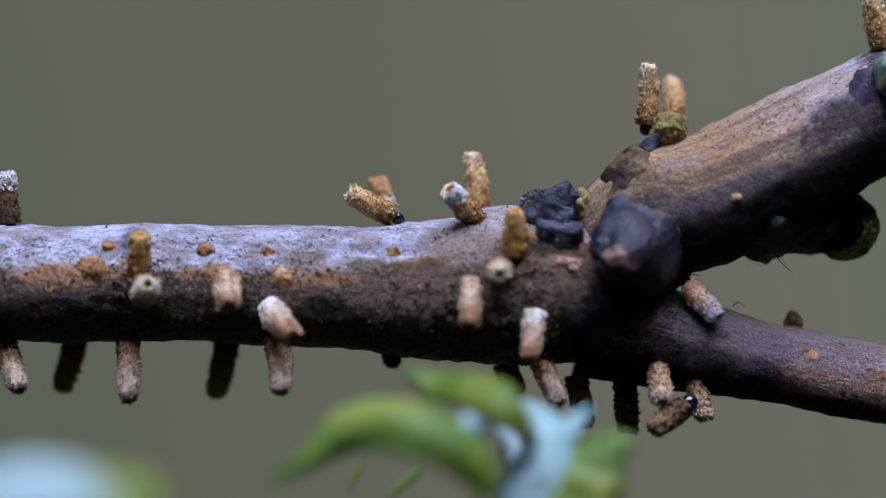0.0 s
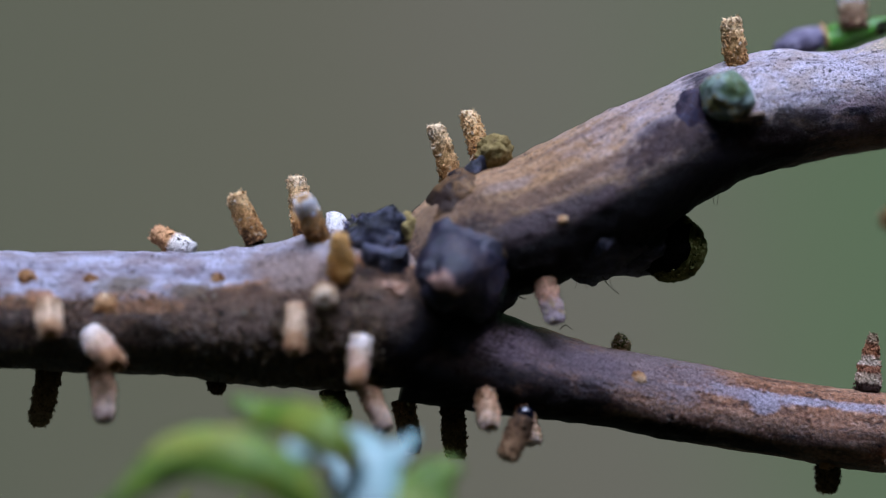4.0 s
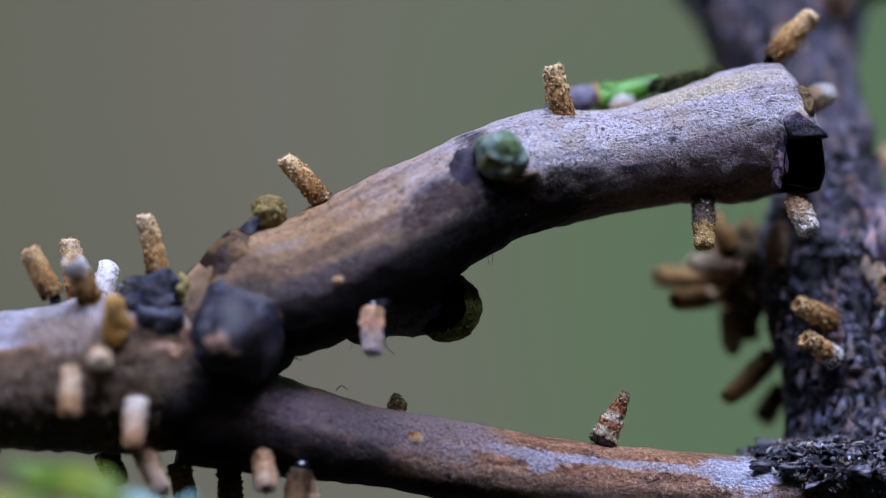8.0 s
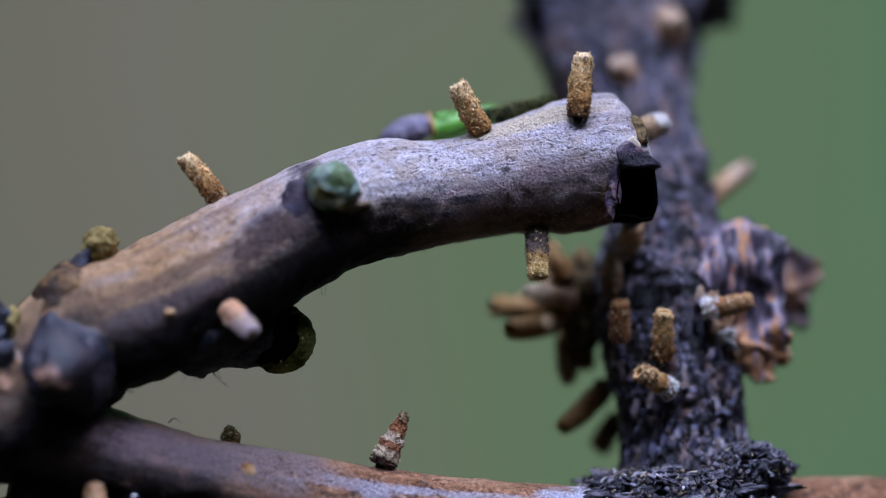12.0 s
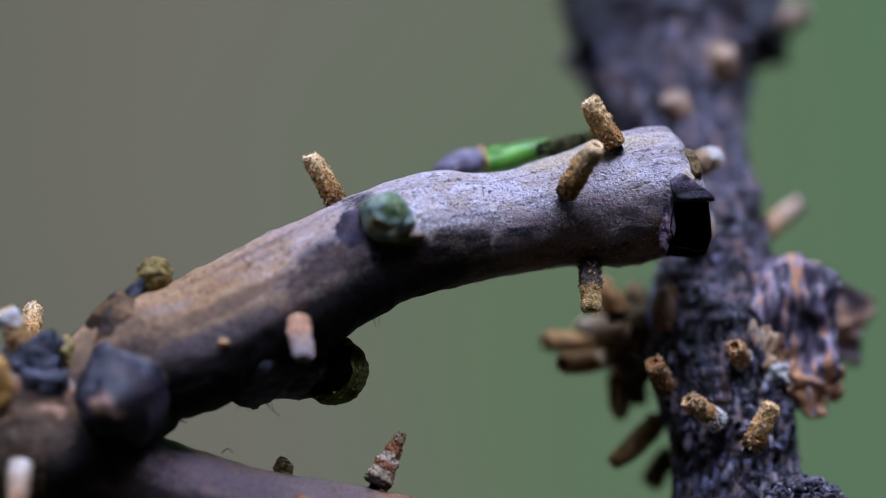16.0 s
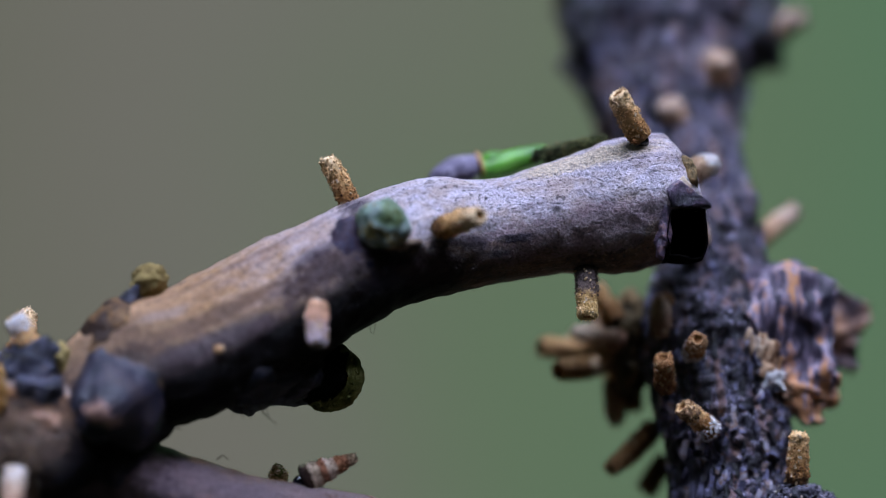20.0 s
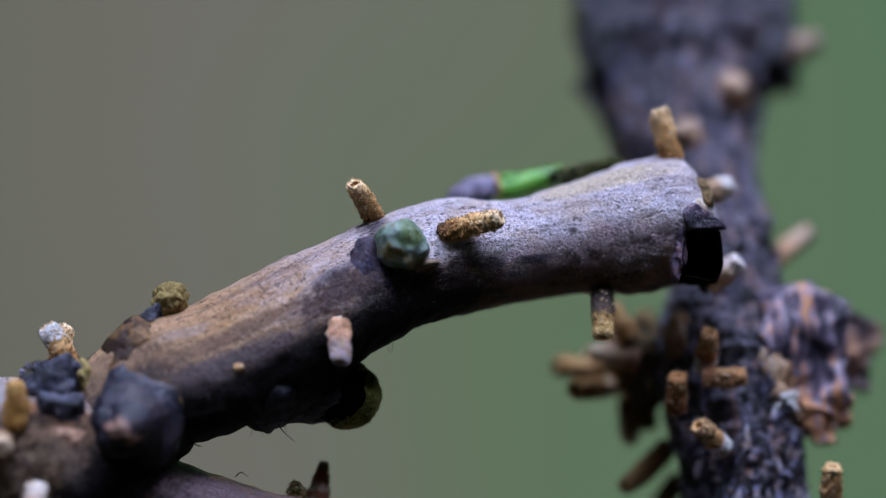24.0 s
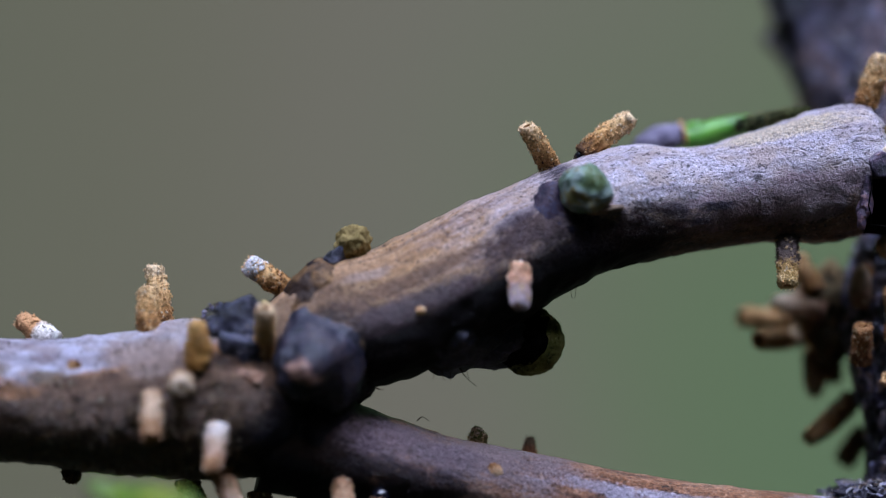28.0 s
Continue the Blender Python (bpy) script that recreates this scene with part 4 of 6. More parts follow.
# orange lichen on the twigs
for k, (p, r) in enumerate((((-18.16, -4.8, 3.36), 0.75), ((-12.13, -4.9, 3.12), 0.6), ((-0.02, -5.1, 3.34), 0.55), ((3.09, -5.6, 2.57), 0.7), ((-27.47, -4.6, 3.66), 0.5), ((-33.13, -5.6, -0.49), 0.65), ((-29.10, -5.5, 1.35), 1.3), ((-30.99, -5.5, 0.68), 0.9),
                            ((34.74, -6, 11.31), 0.6), ((40.38, -3.3, -5.95), 0.6), ((32.86, -6.2, 9.27), 0.4), ((59.16, -1, -14.32), 0.5), ((2.90, -6, 0.72), 0.8), ((-7.14, -5.6, 1.12), 0.9), ((-10.66, -5.6, 0.96), 1.0))):
    part("lichen_spot", lump(p, (r * 1.1, 0.16 + 0.16 * r, r * 0.85), 0.7, 1.0, 40 + k, 4), M_LICHEN, main, "orange lichen spot")
    verts, faces, spots = [], [], []
    for _ in range(150):
        a, d = rng.uniform(0, 6.283), math.sqrt(rng.uniform(0.03, 1))
        spots.append((at(p) + Vector((math.cos(a) * d * r * 1.2, -(1 - d) * 0.4 * r, math.sin(a) * d * r)) * MM, Vector((0, -1, 0.2)).normalized()))
    speckle(verts, faces, spots, rng, 0.11 * MM, 1.2)
    joined("lichen_spot", verts, faces, M_LICHEN, main, False, "orange lichen spot")

# gritty bark of the main twig: tan, orange and dark grains
rng = random.Random(77)
verts, faces, spots, dots = [], [], [], []
near = [q for q in main.data.polygons if -52 < q.center.x / MM < 16 and q.normal.y < -0.25]
for _ in range(9000):
    q = rng.choice(near)
    a, b = rng.random(), rng.random()
    c = [main.data.vertices[v].co for v in q.vertices]
    p = c[0].lerp(c[1], a).lerp(c[3].lerp(c[2], a), b)
    rough_here = noise.noise(p / MM * 0.55) + 0.6 * noise.noise(p / MM * 1.7)
    if q.normal.z < 0.25 + 0.2 * noise.noise(p / MM * 0.3) and rough_here > rng.uniform(-0.7, 0.5):
        spots.append((p, q.normal))
    elif q.normal.z >= 0.25 and rough_here > rng.uniform(0.2, 1.0):
        dots.append((p, q.normal))
speckle(verts, faces, spots, rng, 0.10 * MM, 1.9)
tagged(joined("bark_grit", verts, faces, M_GRIT, main, False, "tan and dark grit on the bark"), kind="stuff")
verts, faces = [], []
speckle(verts, faces, dots, rng, 0.075 * MM, 2.6)
tagged(joined("bark_grit", verts, faces, M_SOOT, main, False, "dark specks on the pale film"), kind="stuff")

# dry hairs under the fork
for k, pts in enumerate((((37.08, -1, 3.86), (37.65, -2, 2.98), (38.68, -2, 2.10)), ((34.14, -1, 3.72), (35.46, -3, 3.71), (37.09, -1, 3.91)), ((29.42, 0, 2.84), (29.79, -1, 2.51), (30.22, -1, 2.45)), ((28.97, 0, 1.86), (29.46, -1, 1.65), (29.78, -1, 1.64)),
                          ((44.13, -1, 9.90), (44.36, -2, 10.54), (45.13, -2, 10.64)), ((44.57, -1, 9.90), (44.69, -2, 10.43), (44.59, -2, 10.97)), ((33.10, 0, -1.36), (33.65, 0, -0.92), (34.32, 0, -1.35)), ((18.59, -1, 9.81), (19.25, -1, 10.51), (20.00, -1, 10.62)))):
    part("hair", strand(pts, 0.07), M_HAIR, fork, "dry hair")

rng = random.Random(33)
for k in range(13):
    x = rng.choice((rng.uniform(26.5, 29.5), rng.uniform(30, 40), rng.uniform(44, 58)))
    z = 2.2 - 0.6 * (29.5 - x) if x < 29.5 else (3.3 if x < 40 else 9.6 + 0.42 * (x - 44))
    dx, dz = rng.uniform(-0.5, 0.5), -rng.uniform(0.3, 0.8)
    part("hair", strand(((x, 0, z + 0.5), (x + dx * 0.4, -0.3, z + dz * 0.5), (x + dx, -0.6, z + dz)), 0.035, 4), M_HAIR, fork, "dry hair")

# flaking bark on the trunk's foot and at the joint of the lower twig
protos, pale_protos = [], []
for k in range(10):
    bm = slab((0, 0, -600), (0.55 + 0.09 * k, 0.11, 0.40 + 0.07 * (k % 4)), 200 + k, 0.6, 1.1, (0, 0, 0), 2)
    for v in bm.verts:
        v.co.y += (0.35 + 0.08 * (k % 3)) * v.co.x * v.co.x / MM
    bmesh.ops.triangulate(bm, faces=bm.faces[:])
    me = bpy.data.meshes.new("bark_scale")
    bm.to_mesh(me)
    bm.free()
    me.materials.append(M_SCALE)
    protos.append(me)
    grey = me.copy()
    grey.materials[0] = M_CRUMB
    pale_protos.append(grey)
axis = spline(trunk_rows, 400)
verts, faces, spots = [], [], []
for _ in range(2600):
    c = axis[rng.randrange(100, 300)]
    a = rng.uniform(-3.4, 0.3)
    n = Vector((math.cos(a), math.sin(a), rng.uniform(-0.3, 0.3))).normalized()
    spots.append((at(c) + n * c[3] * MM * rng.uniform(0.98, 1.08), n))
speckle(verts, faces, spots[::3], rng, 0.36 * MM, 3.2, Vector((0, 0, 1)))
speckle(verts, faces, spots[1::3], rng, 0.24 * MM, 2.6, Vector((0, 0, 1)))
speckle(verts, faces, spots[2::3], rng, 0.18 * MM, 1.6)
tagged(joined("crumbled_bark", verts, faces, M_SCALE, trunk, False, "dark crumbled bark"), kind="stuff")
rng = random.Random(8)


def scale_at(p, n, size, kinds=protos):
    ob = new("bark_scale", rng.choice(kinds))
    z = n.orthogonal().normalized()
    m = Matrix((z, -n, z.cross(-n))).transposed().to_4x4()
    ob.matrix_world = Matrix.Translation(p) @ m @ pose(0, 0, 0, rng.uniform(-35, 35), rng.uniform(0, 360), rng.uniform(-35, 35)) @ Matrix.Scale(size, 4)
    w = ob.matrix_world.copy()
    ob.parent = trunk
    ob.matrix_parent_inverse = trunk.matrix_world.inverted()
    ob.matrix_world = w


for _ in range(190):
    c = axis[rng.randrange(110, 215)]
    a = rng.gauss(-math.pi / 2, 0.9)
    n = Vector((math.cos(a), math.sin(a), 0.1)).normalized()
    scale_at(at(c) + n * c[3] * MM * rng.uniform(0.97, 1.12), n, rng.uniform(0.3, 0.75))
for _ in range(170):
    a, h = rng.uniform(-3.3, 0.2), rng.uniform(-2.8, 0.9)
    r = 9.9 - 0.8 * max(h, -1)
    n = Vector((math.cos(a) * 0.6, math.sin(a) * 0.9 - 0.2, 0.75)).normalized()
    scale_at(at((84.0 + math.cos(a) * r, 5 + math.sin(a) * r * 0.75, h - 8.3)), n, rng.uniform(0.6, 1.15), pale_protos)
part("collar", lump((83.6, 4, -9.3), (9.4, 7.6, 2.5), 0.6, 0.6, 70, 6), M_COLLAR, trunk, "crumbly grey bark collar")
part("collar", lump((90.3, 1.5, -6.9), (3.6, 3.6, 2.4), 0.6, 0.7, 74, 5), M_COLLAR, trunk, "heap of lichen-grey bark crumbs")
verts, faces, spots = [], [], []
for c, size, many in (((83.6, 4, -9.3), (9.9, 8.2, 3.1), 800), ((90.3, 1.5, -6.9), (3.9, 3.8, 2.7), 500)):
    for _ in range(many):
        a, e = rng.uniform(-3.4, 0.3), math.asin(rng.uniform(-0.3, 1))
        n = Vector((math.cos(a) * math.cos(e), math.sin(a) * math.cos(e), math.sin(e)))
        spots.append((at(c) + Vector((n.x * size[0], n.y * size[1], n.z * size[2])) * MM * rng.uniform(0.94, 1.12), n))
speckle(verts, faces, spots[::2], rng, 0.22 * MM, 1.5)
speckle(verts, faces, spots[1::2], rng, 0.15 * MM, 3.0)
tagged(joined("crumbled_bark", verts, faces, M_CRUMB, trunk, False, "grey and black crumbs of bark and lichen"), kind="stuff")

part("burr", lump((76.23, 15, 10.26), (2.4, 3.0, 5.2), 0.35, 0.4, 83, 5), M_ROT, trunk, "dark burr on the trunk's side")

# ---- the plant before the twig ----
plant = tagged(new("leafy_plant"), "soft green and bluish leafy plant below the twig", "plant")
plant.location = at((20, -60, 0))
plant.location.z = 0.0
bpy.context.view_layer.update()


def leaf(pts, seed, arch=0.35):
    """A curled leaf along rows of x, y, z, half-width in mm, of some thickness."""
    line = spline(pts, 22)
    bm = bmesh.new()
    top, low = [], []
    for k, q in enumerate(line):
        c = at(q)
        d = (at(line[min(k + 1, 22)]) - at(line[max(k - 1, 0)])).normalized()
        side = d.cross(Vector((0, -0.8, 0.6))).normalized()
        up = side.cross(d)
        w = max(0.1, q[3])
        row_a, row_b = [], []
        for s in range(-5, 6):
            f = s / 5
            edge = 1 + 0.16 * noise.noise(Vector((k * 0.5, s * 0.4, seed)))
            h = arch * w * (1 - f * f) + 0.2 * w * noise.noise(Vector((k * 0.3, f * 2, seed)))
            v = c + (side * f * w * edge + up * h) * MM
            row_a.append(bm.verts.new(v + up * 0.15 * MM))
            row_b.append(bm.verts.new(v - up * 0.15 * MM))
        top.append(row_a)
        low.append(row_b)
    for k in range(22):
        for s in range(10):
            bm.faces.new((top[k][s], top[k][s + 1], top[k + 1][s + 1], top[k + 1][s]))
            bm.faces.new((low[k][s], low[k + 1][s], low[k + 1][s + 1], low[k][s + 1]))
        for s in (0, 10):
            bm.faces.new((top[k][s], top[k + 1][s], low[k + 1][s], low[k][s]))
    for k in (0, 22):
        for s in range(10):
            bm.faces.new((top[k][s], top[k][s + 1], low[k][s + 1], low[k][s]))
    bmesh.ops.recalc_face_normals(bm, faces=bm.faces)
    return bm


part("leaf", leaf([(1.33, -26, -7.53, 0.41), (3.91, -26, -8.72, 1.43), (7.46, -30, -9.17, 2.14), (10.96, -33, -10.70, 1.92), (12.98, -26, -13.74, 0.93)], 1), M_LEAF, plant)
part("leaf", leaf([(-10.38, -33, -17.39, 0.40), (-7.63, -33, -15.63, 1.01), (-3.14, -33, -12.40, 2.52), (2.40, -35, -12.40, 2.91), (6.95, -35, -14.95, 2.31), (9.50, -35, -18.43, 0.75)], 2), M_LEAF, plant)
part("leaf", leaf([(11.65, -26, -10.42, 0.62), (13.92, -28, -12.11, 1.73), (14.15, -30, -15.60, 2.85), (12.65, -31, -20.13, 3.55), (11.67, -33, -26.07, 2.01)], 3), M_PALELEAF, plant, "pale bluish leaf")
part("leaf", leaf([(22.01, -30, -13.20, 0.51), (19.74, -30, -14.50, 2.24), (17.69, -31, -17.53, 3.35), (15.64, -33, -21.49, 2.01)], 4), M_LEAF, plant)
part("leaf", leaf([(5.43, -33, -12.54, 0.51), (7.45, -33, -12.02, 1.21), (10.19, -24, -13.86, 1.45), (12.24, -26, -16.32, 0.62)], 5), M_PALELEAF, plant, "pale bluish leaf")
part("leaf", leaf([(18.33, -26, -10.59, 0.26), (15.72, -28, -13.11, 1.33), (14.23, -28, -16.71, 0.82)], 6), M_PALELEAF, plant, "pale bluish leaf")
part("leaf", leaf([(-39.98, -79, -19.34, 1.77), (-31.19, -79, -16.79, 2.66), (-25.90, -79, -16.28, 2.66), (-21.91, -79, -17.78, 1.33)], 7), M_PALELEAF, plant, "pale bluish leaf")
part("leaf", leaf([(-33.65, -72, -19.69, 1.81), (-26.48, -72, -16.90, 3.17), (-18.53, -69, -16.96, 1.83)], 8), M_LEAF, plant)
for k, row in enumerate(([(-3.90, -16, -19.03, 0.16), (-3.39, -16, -17.76, 0.26), (-2.93, -16, -16.91, 0.26), (-2.36, -16, -16.11, 0.05)], [(-0.09, -16, -19.61, 0.16), (1.05, -16, -18.44, 0.37), (1.99, -16, -17.68, 0.37), (3.03, -16, -16.51, 0.05)], [(7.18, -17, -19.46, 0.21), (8.01, -17, -18.29, 0.32), (8.74, -17, -17.44, 0.05)])):
    part("leaf", leaf(row, 11 + k), M_LEAF, plant, "small green leaf tip")
for top in ((12.7, -31, -20.1), (-27.8, -56, -18.7), (9.3, -35, -18.4), (15.6, -33, -21.4)):
    part("stem", strand([(20, -60, -600), (22, -58, -400), (top[0] * 0.6 + 10, top[1] - 12, -170), (top[0], top[1] - 3, top[2] - 25), top], 1.6, 8), M_LEAF, plant)

# ---- larvae in their cases ----
def case(name_label, length, r0, r1, mat, seed, crumbs=150, head=False, tip=None, group="case-bearing larvae on the twigs"):
    """A larva's case from its mouth at the origin along +z, in mm: a rough, slightly bent sack of crumbs, open at the tip."""
    rng = random.Random(seed)
    thing = tagged(new("case_larva"), name_label, "larva case", group)
    bend, side = rng.uniform(-0.06, 0.06), rng.uniform(0, 6.28)
    rings, sides = 22, 20
    verts, faces, spots = [], [], []

    def place(u, a, k=1.0):
        r = 0.93 * (r0 + (r1 - r0) * u) * (0.87 + 0.13 * math.sin(0.3 + u * 2.6)) * k
        r *= 1 + 0.16 * noise.noise(Vector((math.cos(a) * 1.2, math.sin(a) * 1.2, u * length * 0.7 + seed)))
        r *= 1 + 0.15 * noise.noise(Vector((math.cos(a) * 1.9, math.sin(a) * 1.9, u * length * 1.7 + seed + 9))) + 0.10 * noise.noise(Vector((math.cos(a) * 4.0, math.sin(a) * 4.0, u * length * 3.4 + seed)))
        if mat == M_SILK:
            r = 0.93 * (r0 + (r1 - r0) * u) * (0.87 + 0.13 * math.sin(0.3 + u * 2.6)) * (1 + (k - 1) * (0.25 if k > 0.9 else 1))
        if mat == M_BAND:
            r *= 1.08 - 0.30 * u * u
        if mat == M_PALE and u > 0.72:
            r *= 1 - 0.50 * ((u - 0.72) / 0.28) ** 2
        elif u > 0.93:
            r *= 1 - 0.30 * ((u - 0.93) / 0.07) ** 2
        off = bend * length * (u * u) * 2
        return Vector((r * math.cos(a) + off * math.cos(side), r * math.sin(a) + off * math.sin(side), u * length)) * MM

    us = [k / (rings - 2) * 0.95 for k in range(rings - 1)] + [0.98, 1.0]
    for u in us:
        for s in range(sides):
            verts.append(place(u, 2 * math.pi * s / sides))
    for s in range(sides):
        verts.append(place(0.965, 2 * math.pi * s / sides, 0.58))
    for k in range(rings + 1):
        for s in range(sides):
            n = (s + 1) % sides
            faces.append((k * sides + s, k * sides + n, (k + 1) * sides + n, (k + 1) * sides + s))
    faces.append(tuple(reversed(range(sides))))
    joined("sack", verts, faces, mat, thing, True)
    verts = [place(0.967, 2 * math.pi * s / sides, 0.62) for s in range(sides)] + [place(0.90, 2 * math.pi * s / sides, 0.36) for s in range(sides)]
    faces = [(s, (s + 1) % sides, sides + (s + 1) % sides, sides + s) for s in range(sides)] + [tuple(range(sides, 2 * sides))]
    joined("mouth", verts, faces, M_MOUTH, thing, True, "orange-brown hollow mouth of the case")
    verts, faces = [], []
    for _ in range(crumbs // 8 if mat == M_SILK else crumbs // 4 if mat == M_WHITEFOOT else crumbs):
        u, a = rng.uniform(0.02, 0.97), rng.uniform(0, 6.283)
        spots.append((place(u, a, rng.uniform(0.99, 1.09)), Vector((math.cos(a), math.sin(a), rng.uniform(-0.5, 0.5))).normalized()))
    coat = len(spots) * 9 // 10
    speckle(verts, faces, spots[:coat], rng, 0.078 * MM, 1.5)
    for _ in range(0 if mat == M_SILK else 32):
        a = rng.uniform(0, 6.283)
        p, n = place(0.985, a, rng.uniform(0.75, 1.0)), Vector((math.cos(a) * 0.5, math.sin(a) * 0.5, 1)).normalized()
        k, side_way = len(verts), n.orthogonal().normalized() * 0.07 * MM
        out = n.cross(side_way.normalized()) * 0.05 * MM
        tip_at = p + n * rng.uniform(0.08, 0.40) * MM
        verts.extend((p - side_way - out, p + side_way - out, p + out, tip_at))
        faces.extend(((k, k + 1, k + 3), (k + 1, k + 2, k + 3), (k + 2, k, k + 3)))
    joined("crumb_coat", verts, faces, mat, thing)
    verts, faces = [], []
    speckle(verts, faces, spots[coat:], rng, 0.105 * MM, 2.0)
    joined("flake_coat", verts, faces, mat if mat in (M_DARK, M_BAND, M_SILK, M_WHITEFOOT) else M_FLECK, thing)
    if tip:
        verts, faces, spots = [], [], []
        for _ in range(620 if tip == M_WHITE else 420):
            u, a = rng.triangular(0.62, 1.0, 0.95), rng.uniform(0, 6.283)
            spots.append((place(u, a, 1.04), Vector((math.cos(a), math.sin(a), 0.5)).normalized()))
        speckle(verts, faces, spots, rng, 0.10 * MM, 1.3)
        joined("tip_coat", verts, faces, tip, thing, False, "white silken tip" if tip == M_WHITE else "end of another colour")
    if "white foot" in name_label:
        verts, faces, spots = [], [], []
        for _ in range(240):
            u, a = rng.uniform(0.0, 0.34), rng.uniform(0, 6.283)
            spots.append((place(u, a, 1.05), Vector((math.cos(a), math.sin(a), 0.2)).normalized()))
        speckle(verts, faces, spots, rng, 0.12 * MM, 1.4)
        joined("silk_foot", verts, faces, M_WHITE, thing, False, "white silken foot")
    if head:
        bm = bmesh.new()
        bmesh.ops.create_icosphere(bm, subdivisions=3, radius=1.0)
        for v in bm.verts:
            v.co = Vector((v.co.x * 0.6, v.co.y * 0.55, v.co.z * 0.75 - 0.25)) * MM
        bmesh.ops.scale(bm, vec=(1.45, 1.45, 1.25) if "shiny head" in name_label else (1, 1, 1), verts=bm.verts)
        part("head", bm, M_HEAD, thing, "shiny black head")
    return thing


def stand(base, tip, spin=0.0):
    """The pose of a case with its mouth at base that points to tip, in mm."""
    b, p = at(base), at(tip)
    z = (p - b).normalized()
    y = Vector((0, 1, 0.05))
    x = y.cross(z).normalized()
    y = z.cross(x)
    m = Matrix((x, y, z)).transposed().to_4x4()
    return Matrix.Translation(b) @ m @ pose(0, 0, 0, 0, 0, spin)


TAN, BROWN, BAND = "tan case of sand and bark crumbs", "dark brown case of bark crumbs", "banded brown and grey case"
